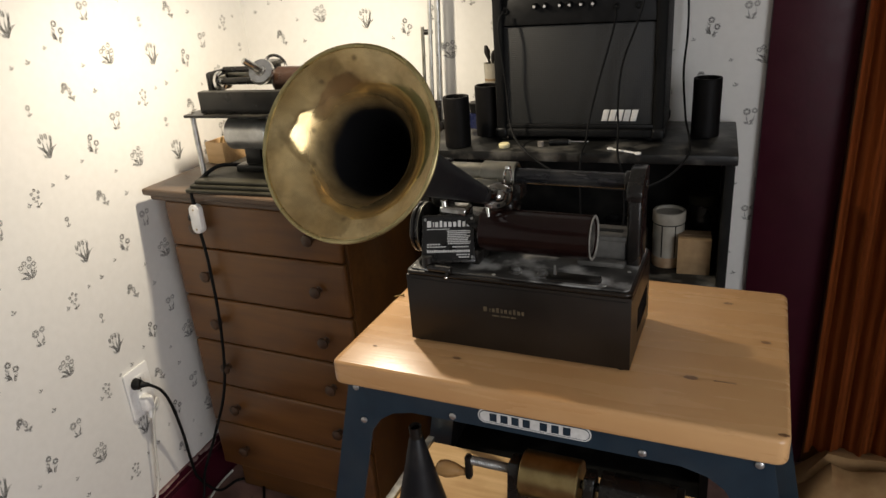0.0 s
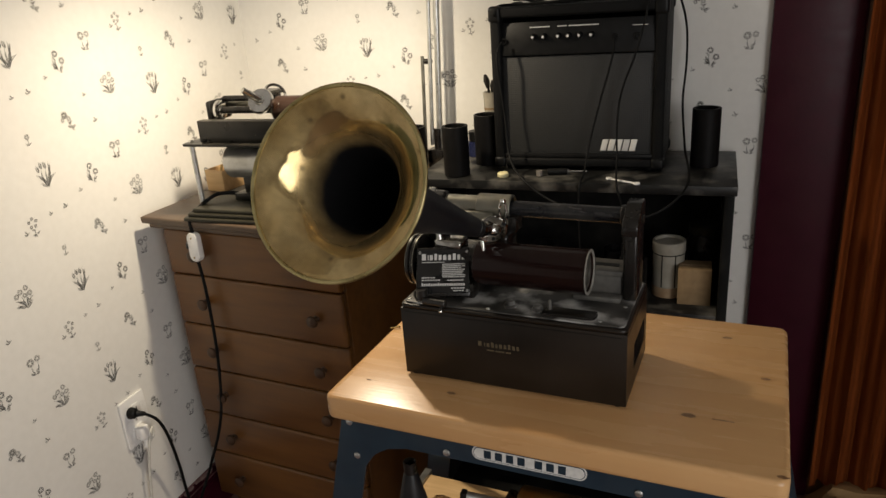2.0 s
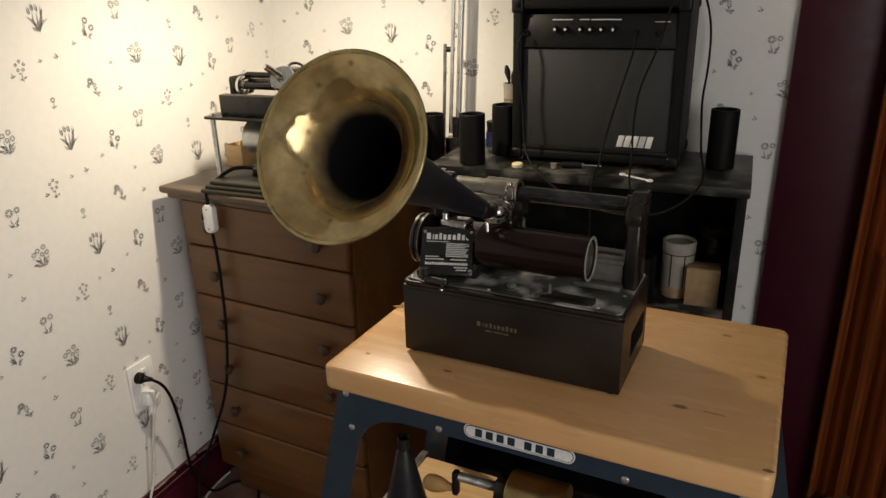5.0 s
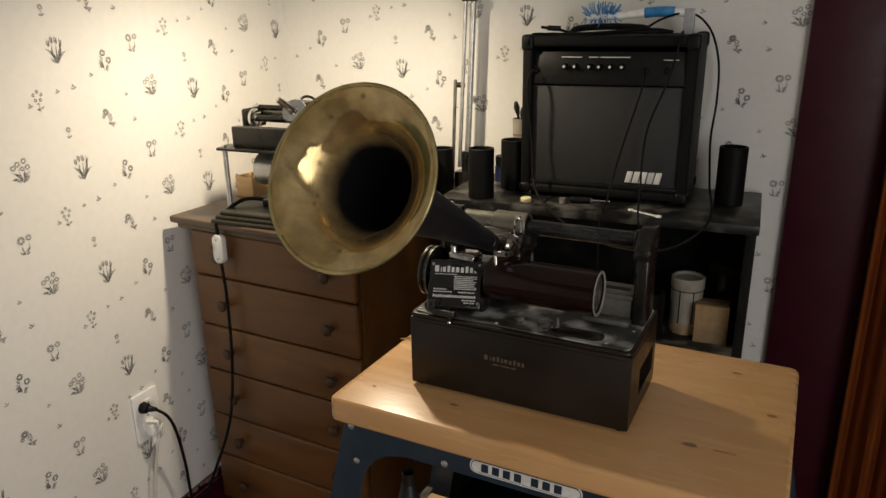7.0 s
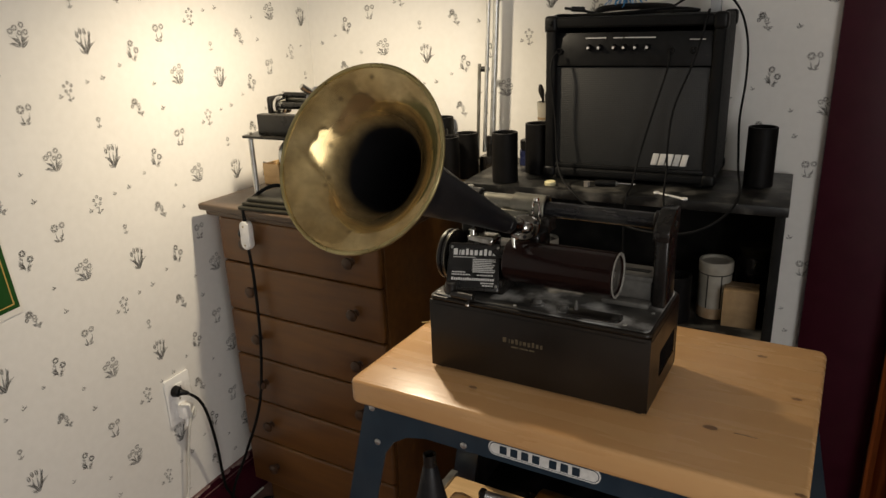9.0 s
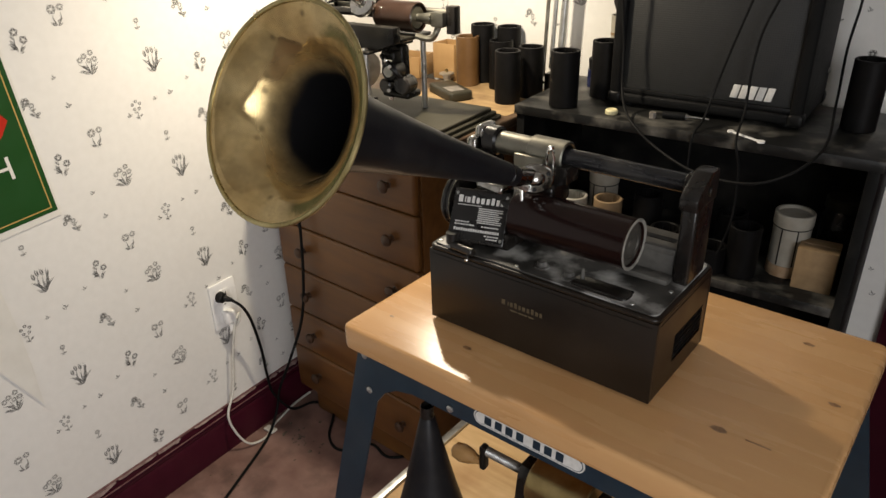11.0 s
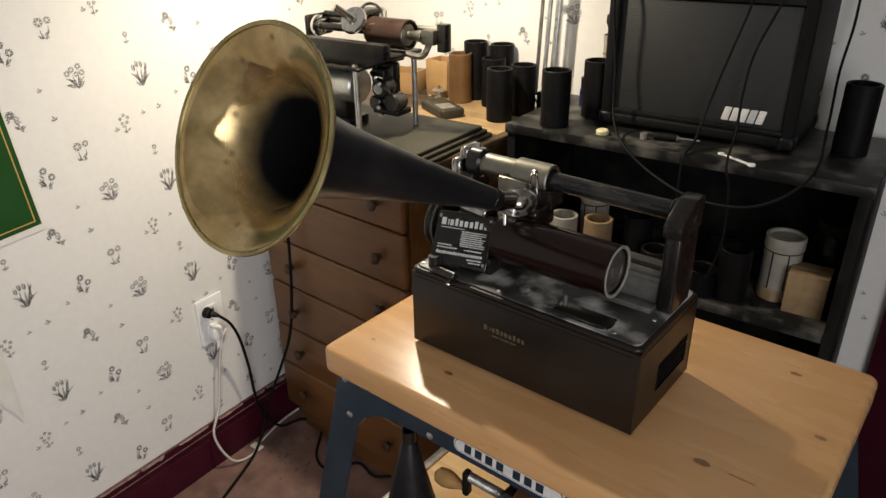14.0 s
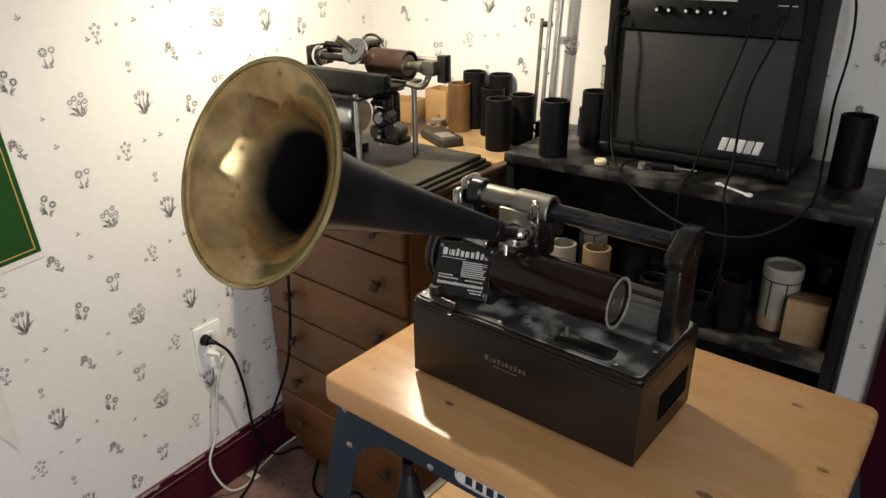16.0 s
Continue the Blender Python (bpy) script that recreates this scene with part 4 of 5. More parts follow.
# ---- phonograph on the chest ----
def phonograph():
    t = thing("cylinder_phonograph", pose(0.355, -0.425, 0.880), "antique black cylinder phonograph with open works, on brown chest of drawers", "phonograph")
    w, d = 0.2, 0.115
    part("base", joined(slab(-w, -d, w, d + 0.03, 0.008, 0.0, 0.008, 0.003), slab(-w + 0.008, -d + 0.008, w - 0.008, d + 0.022, 0.006, 0.0075, 0.016, 0.003), slab(-w + 0.016, -d + 0.016, w - 0.016, d + 0.014, 0.006, 0.0155, 0.024, 0.003)), BASEPAINT, t, "stepped dark base")
    for u, v in ((-0.185, -0.058), (0.015, -0.062), (0.062, 0.060), (-0.14, 0.060)):
        leg = part("leg", rod((u, v, 0.0235), (u, v, 0.152 if u < 0.05 else 0.170), 0.0058), ALU, t, "bare metal leg")
        part("leg_nut", moved(lathe([(0, 0.006), (0.005, 0.0055), (0.0062, 0.003), (0.0062, 0)], 6), pose(u, v, 0.158 if u < 0.05 else 0.170)), CHROME, leg)
    part("bedplate", slab(-0.198, -0.075, 0.032, 0.072, 0.008, 0.1525, 0.158, 0.0015), PHONOBLK, t, "flat black iron bedplate")
    body = joined(moved(prism([(-0.160, 0.1582), (0.034, 0.1582), (0.085, 0.174), (0.085, 0.181), (-0.160, 0.181)], 0.098, 0.003), Matrix.Translation((0, -0.038, 0))),
                  moved(prism([(-0.160, 0.1582), (0.034, 0.1582), (0.085, 0.174), (0.086, 0.204), (-0.160, 0.204)], 0.022, 0.003), Matrix.Translation((0, -0.060, 0))))
    part("body", body, PHONOBLK, t, "black enamelled body casting")
    ax, az = 0.02, 0.212
    part("drive_shaft", rod((-0.165, ax, az), (-0.028, ax, az), 0.0075, seg=24), PHONOBLK, t)
    part("back_rod", rod((-0.165, ax + 0.045, az + 0.006), (0.13, ax + 0.045, az + 0.006), 0.006), NICKEL, t)
    part("upper_rod", rod((-0.165, ax + 0.030, az + 0.020), (-0.03, ax + 0.030, az + 0.020), 0.0065), PHONOBLK, t)
    part("left_bearing", box(-0.178, ax - 0.022, 0.1885, -0.166, ax + 0.055, az + 0.022, 0.006, 3), PHONOBLK, t)
    part("drive_wheel", moved(lathe([(0, 0), (0.008, 0), (0.009, 0.003), (0.019, 0.004), (0.021, 0.006), (0.021, 0.012), (0.018, 0.014), (0.008, 0.014), (0.007, 0.020), (0, 0.020)], 32), pose(-0.166, ax, az, 0, 90, 0)), CHROME, t, "shiny drive pulley")
    rec = part("record", ringtube((-0.006, ax, az), (0.085, ax, az), 0.0285, 0.025, 40), RECBRN, t, "brown wax record")
    part("mandrel", moved(lathe([(0, 0.112), (0.006, 0.112), (0.008, 0.095), (0.020, 0.094), (0.0235, 0.090), (0.0235, 0), (0, 0)], 32), pose(-0.012, ax, az, 0, 90, 0)), NICKEL, t, "nickel mandrel")
    part("end_gate", joined(rod((0.086, ax, az), (0.118, ax, az), 0.008, 0.012), box(0.118, ax - 0.010, az - 0.014, 0.148, ax + 0.010, az + 0.014, 0.004), cable([(0.132, ax, az - 0.012), (0.120, ax - 0.008, az - 0.035), (0.088, ax - 0.014, 0.18)], 0.006)), NICKEL, t, "swing-out nickel gate")
    part("gate_plate", box(0.146, ax + 0.004, az - 0.027, 0.166, ax + 0.024, az + 0.024, 0.002), JAPAN, t)
    # reproducer on its carrier
    part("carrier_arm", joined(box(-0.062, ax - 0.03, az + 0.028, -0.020, ax + 0.05, az + 0.038, 0.004, 3), box(-0.05, ax + 0.03, az - 0.01, -0.03, ax + 0.052, az + 0.03, 0.004)), PHONOBLK, t)
    rp = part("reproducer", moved(lathe([(0, 0.010), (0.009, 0.010), (0.010, 0.008), (0.022, 0.007), (0.024, 0.004), (0.024, 0), (0.021, -0.003), (0, -0.003)], 36), axis((-0.026, ax - 0.032, az + 0.022), (-0.020, ax - 0.077, az + 0.052)) @ Matrix.Scale(1.15, 4)), CHROME, t, "bright nickel reproducer")
    part("reproducer_neck", rod((-0.026, ax - 0.040, az + 0.028), (-0.040, ax - 0.070, az + 0.052), 0.0080, 0.0065), CHROME, rp)
    part("speaker_ring", moved(lathe([(0.022 + 0.003 * math.cos(a), 0.003 * math.sin(a)) for a in [2 * math.pi * i / 8 for i in range(8)]], 32, True), axis((-0.018, ax + 0.010, az + 0.030), (0.03, ax - 0.02, az + 0.06))), JAPAN, t)
    part("lift_lever", cable([(-0.04, ax - 0.045, az - 0.012), (-0.055, ax - 0.06, az - 0.020), (-0.072, ax - 0.066, az - 0.030)], 0.0028), CHROME, t)
    # motor and governor below
    part("motor", joined(rod((-0.135, 0.0, 0.105), (-0.030, 0.0, 0.105), 0.036, bev=0.004), rod((-0.145, 0.0, 0.105), (-0.1355, 0.0, 0.105), 0.015)), ALU, t, "grey round motor can")
    part("motor_foot", joined(box(-0.12, -0.03, 0.0235, -0.04, 0.03, 0.04, 0.003), box(-0.10, -0.018, 0.039, -0.06, 0.018, 0.075, 0.003)), PHONOBLK, t)
    gv = joined(box(0.010, -0.016, 0.058, 0.078, 0.030, 0.072, 0.006, 3), box(0.008, 0.004, 0.064, 0.052, 0.030, 0.1575, 0.006, 3), box(0.016, -0.020, 0.118, 0.050, 0.006, 0.150, 0.005, 3))
    gov = part("governor", gv, PHONOBLK, t, "black governor castings")
    for p, q, r in (((0.040, 0.006, 0.112), (0.044, -0.030, 0.114), 0.019), ((0.070, 0.004, 0.088), (0.076, -0.034, 0.090), 0.018), ((0.026, 0.004, 0.082), (0.026, -0.026, 0.082), 0.015)):
        part("governor_disc", rod(p, q, r, seg=24, bev=0.003), JAPAN, gov)
    part("governor_cap", rod((0.044, -0.030, 0.114), (0.0445, -0.035, 0.1142), 0.0105, seg=20), ALU, gov, "dull metal disc cap")
    part("governor_arm", cable([(0.018, -0.018, 0.140), (0.040, -0.034, 0.136), (0.062, -0.036, 0.120), (0.074, -0.026, 0.098)], 0.005), PHONOBLK, gov)
    for p, q in (((0.054, -0.030, 0.118), (0.058, -0.044, 0.128)), ((0.046, -0.030, 0.078), (0.056, -0.048, 0.082)), ((0.050, -0.032, 0.066), (0.060, -0.046, 0.066)), ((0.044, -0.022, 0.132), (0.044, -0.040, 0.138))):
        part("governor_screw", rod(p, q, 0.0042), CHROME, gov)


phonograph()


# ---- record cylinders ----
def record_tube(x, y, z, h, r, material, label, group):
    t = thing("record_cylinder", pose(x, y, z), label, "record", group)
    part("tube", ringtube((0, 0, 0), (0, 0, h), r, r - 0.0055, 40), material, t)
    ribs = bmesh.new()
    for i in range(12):
        a = 2 * math.pi * i / 12
        add(ribs, moved(box(-0.0009, r - 0.0075, 0.004, 0.0009, r - 0.005, h - 0.003, 0), pose(0, 0, 0, 0, 0, math.degrees(a))))
    part("inner_ribs", ribs, material, t)
    return t


for x, y, h in ((0.500, -0.170, 0.114), (0.518, -0.098, 0.112), (0.421, -0.068, 0.112), (0.346, -0.031, 0.138), (0.420, -0.030, 0.138)):
    record_tube(x, y, 0.8805, h, 0.0285, WAXBLK, "hollow black record cylinder standing on end on the chest", "records on the chest")
record_tube(0.333, -0.078, 0.8805, 0.116, 0.0280, WAXTAN, "brown wax record cylinder standing on the chest", "records on the chest")
for x, y, h in ((0.684, -0.262, 0.108), (0.724, -0.160, 0.113), (1.190, -0.145, 0.120)):
    record_tube(x, y, 0.9205, h, 0.0282, WAXBLK, "hollow black record cylinder standing on end on the black shelf", "records on the shelf")


# ---- wallpaper print ----
def leaf(bm, p, q, w, bend=0.0):
    """A slim pointed blade from p to q in the plane of the paper."""
    p, q = Vector(p), Vector(q)
    d = q - p
    n = Vector((-d.y, d.x)).normalized()
    left, right = [], []
    for i in range(1, 5):
        t = i / 5
        c = p + d * t + n * (bend * math.sin(math.pi * t) * d.length)
        k = w * math.sin(math.pi * t ** 0.8) * 0.5
        left.append(c + n * k)
        right.append(c - n * k)
    # two half blades with a bare vein between them
    for side, k in ((left, 1), (right, -1)):
        vein = [p + d * (i / 5) + n * (bend * math.sin(math.pi * i / 5) * d.length + k * w * 0.10) for i in range(1, 5)]
        ring = [p] + side + [q] + vein[::-1]
        bm.faces.new([bm.verts.new((v.x, 0, v.y)) for v in ring])


def blossom(bm, c, r, petals=5, turn=0.0):
    for i in range(petals):
        a = turn + 2 * math.pi * i / petals
        leaf(bm, (c[0] + 0.25 * r * math.cos(a), c[1] + 0.25 * r * math.sin(a)), (c[0] + r * math.cos(a), c[1] + r * math.sin(a)), r * 0.85)


def motif(kind, dark, light, u, v, s=1.0):
    """Draws one printed flower at u, v of the paper into the two inks."""
    d, l = bmesh.new(), bmesh.new()
    if kind == "tulip":
        leaf(d, (0, -0.023), (-0.020, 0.003), 0.005, -0.12)
        leaf(d, (0, -0.023), (0.021, -0.002), 0.005, 0.15)
        leaf(d, (0.001, -0.023), (0.009, 0.021), 0.0042, -0.08)
        leaf(d, (-0.001, -0.023), (-0.006, 0.012), 0.003, 0.1)
        leaf(d, (0.0, -0.023), (0.001, 0.010), 0.0026)
        leaf(l, (0.0, -0.021), (-0.013, -0.012), 0.0040, 0.12)
        leaf(l, (0.002, -0.020), (0.014, 0.010), 0.0034, 0.08)
        leaf(d, (0.007, 0.004), (0.013, 0.017), 0.0030, -0.1)
        for x, y in ((-0.007, 0.016), (-0.014, 0.011), (0.001, 0.015)):
            leaf(l, (x + 0.002, y - 0.006), (x - 0.001, y + 0.007), 0.006)
            leaf(d, (x + 0.002, y - 0.006), (x + 0.003, y + 0.006), 0.002)
    elif kind == "pair":
        blossom(d, (-0.002, 0.012), 0.0068, 5, 0.3)
        blossom(d, (0.009, -0.001), 0.0068, 5, 0.9)
        leaf(d, (-0.002, -0.019), (-0.003, 0.006), 0.0018, 0.1)
        leaf(d, (0, -0.018), (0.007, -0.006), 0.0018)
        leaf(d, (-0.002, -0.015), (-0.014, -0.004), 0.006, -0.1)
        leaf(l, (0.0, -0.019), (0.007, -0.017), 0.005)
        leaf(l, (-0.004, -0.010), (-0.011, 0.002), 0.004)
        leaf(d, (0.001, -0.016), (0.011, -0.010), 0.0034)
        leaf(d, (-0.004, -0.012), (-0.013, -0.012), 0.0030)
        leaf(l, (-0.003, 0.0), (-0.010, 0.008), 0.0030)
    elif kind == "bouquet":
        for x, y in ((0.008, 0.015), (-0.004, 0.011), (0.013, 0.004), (-0.012, 0.006)):
            blossom(l, (x, y), 0.0056, 5, x * 90)
        leaf(d, (0.003, -0.021), (-0.017, 0.0), 0.0026, -0.1)
        leaf(d, (0.003, -0.021), (0.008, 0.008), 0.002)
        leaf(d, (0.003, -0.020), (0.016, -0.008), 0.005)
        leaf(l, (0.002, -0.018), (-0.014, -0.009), 0.0045, 0.1)
        leaf(d, (0.003, -0.021), (-0.004, 0.004), 0.002)
        blossom(l, (0.003, 0.003), 0.0048, 5, 0.7)
        for a, b in (((-0.006, -0.012), (-0.018, -0.012)), ((0.005, -0.014), (0.019, -0.002)), ((0.0, -0.008), (-0.011, -0.002)), ((0.004, -0.010), (0.010, -0.003))):
            leaf(d, a, b, 0.0030, 0.1)
    elif kind == "rose":
        blossom(l, (-0.002, 0.010), 0.0078, 6)
        blossom(d, (-0.002, 0.010), 0.0048, 5, 0.5)
        leaf(l, (0.001, 0.0), (0.010, -0.017), 0.0022, 0.1)
        leaf(d, (0.008, -0.014), (0.018, -0.010), 0.0048)
        leaf(d, (0.008, -0.014), (0.0, -0.008), 0.0036)
        blossom(l, (0.006, 0.003), 0.0050, 5, 0.2)
        blossom(d, (-0.008, 0.002), 0.0042, 5, 0.8)
        leaf(d, (0.004, -0.006), (0.013, -0.001), 0.0030)
        leaf(l, (0.008, -0.014), (0.014, -0.019), 0.0034)
    elif kind == "curl":
        blossom(l, (-0.005, 0.007), 0.0074, 6)
        blossom(l, (0.008, 0.009), 0.0058, 5, 0.4)
        leaf(d, (0.0, -0.016), (0.007, 0.004), 0.0018, -0.15)
        leaf(d, (0.0, -0.016), (-0.005, 0.001), 0.0018, 0.1)
        leaf(l, (0, -0.012), (0.009, -0.006), 0.004)
        leaf(d, (0, -0.015), (-0.010, -0.010), 0.0034, 0.1)
        leaf(d, (0, -0.016), (0.008, -0.013), 0.0028)
    elif kind == "wreath":
        for a in range(5):
            blossom(d, (0.0075 * math.cos(a * 1.257 + 0.3), 0.008 + 0.0075 * math.sin(a * 1.257 + 0.3)), 0.0034, 5, a)
        leaf(d, (0.003, -0.019), (0.002, 0.000), 0.0015, 0.1)
        leaf(d, (0.003, -0.013), (0.010, -0.009), 0.0032)
        leaf(d, (0.003, -0.015), (-0.005, -0.012), 0.0032)
        leaf(l, (0.002, -0.004), (-0.006, -0.004), 0.0030)
    elif kind == "daisy":
        blossom(l, (0, 0.006), 0.0066, 6)
        leaf(d, (0.001, -0.014), (0.0, 0.002), 0.0016)
        leaf(l, (0.001, -0.011), (0.008, -0.006), 0.0035)
        leaf(l, (0.001, -0.012), (-0.007, -0.007), 0.0035)
    else:
        leaf(d, (-0.001, -0.005), (-0.006, -0.001), 0.0024)
        leaf(d, (0, -0.004), (0.006, 0.001), 0.0026)
        leaf(d, (0.0, -0.001), (-0.003, 0.005), 0.0022)
        leaf(d, (0, -0.006), (0.001, 0.003), 0.0013)
    for ink, bm in ((dark, d), (light, l)):
        add(ink, moved(bm, Matrix.Translation((u, 0, v)) @ Matrix.Scale(s, 4)))


CELL = (("tulip", 0, 0, 1.0), ("pair", 0.107, -0.024, 1.0), ("bouquet", 0.218, -0.083, 1.0), ("curl", 0.183, 0.008, 1.1), ("wreath", -0.056, -0.090, 1.0), ("rose", 0.078, 0.088, 1.0), ("tiny", -0.012, -0.075, 0.8), ("daisy", -0.018, 0.071, 0.8), ("tiny", 0.149, 0.078, 1.0), ("tiny", 0.025, -0.070, 1.0), ("tiny", 0.070, -0.050, 0.8), ("tiny", 0.262, 0.030, 0.9), ("tiny", 0.150, -0.095, 0.8))


def paper_print(wall, m, u0, v0, umin, umax, vmin, vmax):
    dark, light = bmesh.new(), bmesh.new()
    for i in range(-8, 9):
        for j in range(-12, 13):
            for kind, du, dv, s in CELL:
                u, v = u0 + 0.350 * i - 0.0145 * j + du, v0 - 0.1005 * i + 0.2265 * j + dv
                if umin < u < umax and vmin < v < vmax:
                    motif(kind, dark, light, u, v, 1.12 * s)
    for bm, ink, label in ((dark, INK, "dark grey printed sprigs"), (light, INK2, "light grey printed petals")):
        p = part("wallpaper_print", bm, ink, wall, label, at=m, smooth=False)
        tagged(p, kind="stuff")


paper_print(wall_left, pose(0.0005, 0, 0, 0, 0, 90), -0.692, 0.799, -2.0, -0.025, 0.18, 1.75)
paper_print(wall_back, pose(0, -0.0005, 0), 0.366, 1.176, 0.025, 1.02, 0.50, 1.75)
paper_print(wall_back, pose(0, -0.0005, 0), 0.398, 1.123, 1.02, 1.303, 0.50, 1.75)
part("chipped_edge", joined(box(0.0125, -1.9, FLOOR + 0.1095, 0.0150, -0.02, FLOOR + 0.1125, 0.0006), box(0.0, -1.9, FLOOR + 0.1235, 0.0042, -0.02, FLOOR + 0.127, 0.0006)), MAROON_CHIP, baseboard, "chipped paint along the top edge", at=Matrix.Translation((0.0005, YF, FLOOR)).inverted())


# ---- poster, outlet and cords on the papered wall ----
def poster():
    t = thing("poster", pose(0.001, -0.964, 0.784, 0, 0, 90) @ pose(0, 0, 0, 0, -4.0, 0), "green advertising poster with gold border and red shape pinned to wallpaper", "poster")
    part("sheet", box(-0.50, -0.0012, 0, 0.004, 0, 0.72, 0), POSTW, t, "white-edged poster sheet")
    part("green_field", box(-0.49, -0.0016, 0.012, 0.0, -0.0012, 0.71, 0), GREEN, t)
    part("gold_line", joined(box(-0.48, -0.0019, 0.020, -0.0085, -0.0016, 0.0222, 0), box(-0.0107, -0.0019, 0.0222, -0.0085, -0.0016, 0.70, 0)), GOLD, t, "thin gold border line")
    red = moved(prism([(-0.15, 0.165), (-0.072, 0.150), (-0.044, 0.172), (-0.026, 0.195), (-0.052, 0.236), (-0.062, 0.258), (-0.078, 0.222), (-0.15, 0.215)], 0.0003), Matrix.Translation((0, -0.0019, 0)))
    part("red_shape", red, RED, t, "red printed shape")
    for word, u, w, size in (("APH", -0.158, 0.096, 0.060), ("KS", -0.163, 0.033, 0.052)):
        cv = bpy.data.curves.new("lettering", "FONT")
        cv.body, cv.size, cv.extrude = word, size, 0.0001
        me = bpy.data.meshes.new_from_object(new("tmp", cv))
        bpy.data.objects.remove(bpy.data.objects["tmp"])
        me.materials.append(POSTW)
        ob = new("lettering", me)
        ob.parent, ob.matrix_basis = t, pose(u, -0.0019, w, 90)
        ob["label"] = "cream printed letters"


poster()

t = thing("paper_sheet", pose(0, 0, 0), "blank white paper sheet hanging flat on the papered wall", "paper")
edge = spline([(-1.095, 0, 0.424), (-1.095, 0, 0.585), (-1.107, 0, 0.736)], 5)
sh = prism([(p.x, p.z) for p in edge] + [(-1.357, 0.766), (-1.357, 0.624), (-1.162, 0.564)], 0.0012)
part("sheet", moved(sh, pose(0.0022, 0, 0, 0, 0, 90)), POSTW, t)


def outlet():
    t = thing("wall_outlet", pose(0, -0.652, 0.432, 0, 0, 90), "white plastic wall outlet plate on the wallpaper", "outlet")
    part("plate", moved(prism(rounded(-0.037, -0.060, 0.037, 0.060, 0.004), 0.005, 0.0015), pose(0, -0.0055, 0)), WHITEP, t)
    for z in (0.026, -0.026):
        s = part("socket", moved(prism(rounded(-0.017, z - 0.014, 0.017, z + 0.014, 0.008), 0.002, 0.0005), pose(0, -0.0072, 0)), WHITEP, t)
        for u in (-0.006, 0.006):
            part("slot", box(u - 0.001, -0.0076, z - 0.003, u + 0.001, -0.0071, z + 0.006, 0), RUBBER, s)
    part("screw", moved(lathe([(0, 0.0012), (0.0026, 0.001), (0.003, 0)], 10), pose(0, -0.0055, 0, 90)), STEEL, t)


outlet()
t = thing("power_plug", pose(0.0078, -0.668, 0.460), "black plug with cord in the wall outlet", "plug")
part("plug_body", joined(rod((0, 0, 0), (0.018, 0.002, 0), 0.014, 0.012, bev=0.003), rod((0.018, 0.002, 0), (0.034, 0.012, -0.004), 0.008, 0.0045)), RUBBER, t)
part("cord", cable([(0.032, 0.011, -0.004), (0.044, 0.030, -0.030), (0.040, 0.052, -0.085), (0.034, 0.070, -0.180), (0.030, 0.078, -0.27), (0.028, 0.090, -0.335), (0.045, 0.13, -0.405), (0.055, 0.20, -0.4255), (0.12, 0.21, -0.4255), (0.19, 0.12, -0.4255), (0.25, 0.10, -0.4255), (0.30, 0.16, -0.4255), (0.37, 0.15, -0.4255), (0.44, 0.22, -0.4255)], 0.0036), CORD, t, "black power cord")
t = thing("white_plug", pose(0.0078, -0.655, 0.404), "white plug and pale cord in the wall outlet", "plug")
part("plug_body", joined(box(-0.0, -0.014, -0.018, 0.022, 0.012, 0.016, 0.005, 3), rod((0.014, 0, -0.016), (0.014, -0.004, -0.04), 0.006, 0.0035)), WHITEP, t)
part("cord", cable([(0.014, -0.004, -0.038), (0.022, 0.016, -0.020), (0.020, 0.020, 0.000), (0.022, 0.0, -0.03), (0.016, -0.014, -0.10), (0.016, -0.034, -0.20), (0.022, -0.066, -0.268), (0.040, -0.04, -0.355), (0.05, 0.01, -0.3715), (0.03, 0.06, -0.3715), (0.012, 0.15, -0.3715), (0.018, 0.21, -0.365)], 0.0030), CORDW, t, "pale two-wire cord")
part("cord_tie", box(0.022, 0.03, -0.3720, 0.055, 0.05, -0.3660, 0.002), CORDW, t)

t = thing("inline_switch", pose(0.172, -0.533, 0.822), "white inline cord switch hanging against the drawers", "switch")
part("switch_body", moved(prism(rounded(-0.0135, -0.033, 0.0135, 0.033, 0.012, 6), 0.018, 0.004), pose(0, -0.012, 0)), WHITEP, t, "white two-part switch shell")
part("thumb_wheel", rod((-0.016, -0.006, 0.004), (-0.0125, -0.006, 0.004), 0.009), JAPAN, t)
for z in (-0.022, 0.022):
    part("screw", moved(lathe([(0, 0.001), (0.002, 0.0008), (0.0022, 0)], 8), pose(0, -0.0122, z, 90)), BRASS, t)
part("cord", cable([(0.060, 0.10, 0.092), (0.02, 0.07, 0.096), (0.0, 0.02, 0.074), (-0.002, -0.001, 0.060), (0, -0.004, 0.030)], 0.0042), CORD, t, "black cord")
part("cord", cable([(0, -0.004, -0.030), (0.003, -0.002, -0.12), (-0.002, -0.004, -0.28), (-0.030, -0.004, -0.44), (-0.080, -0.020, -0.58), (-0.120, -0.036, -0.680), (-0.126, -0.050, -0.740), (-0.115, -0.09, -0.782), (-0.09, -0.15, -0.788), (-0.05, -0.26, -0.788), (0.0, -0.40, -0.788)], 0.0036), CORD, t, "black cord")


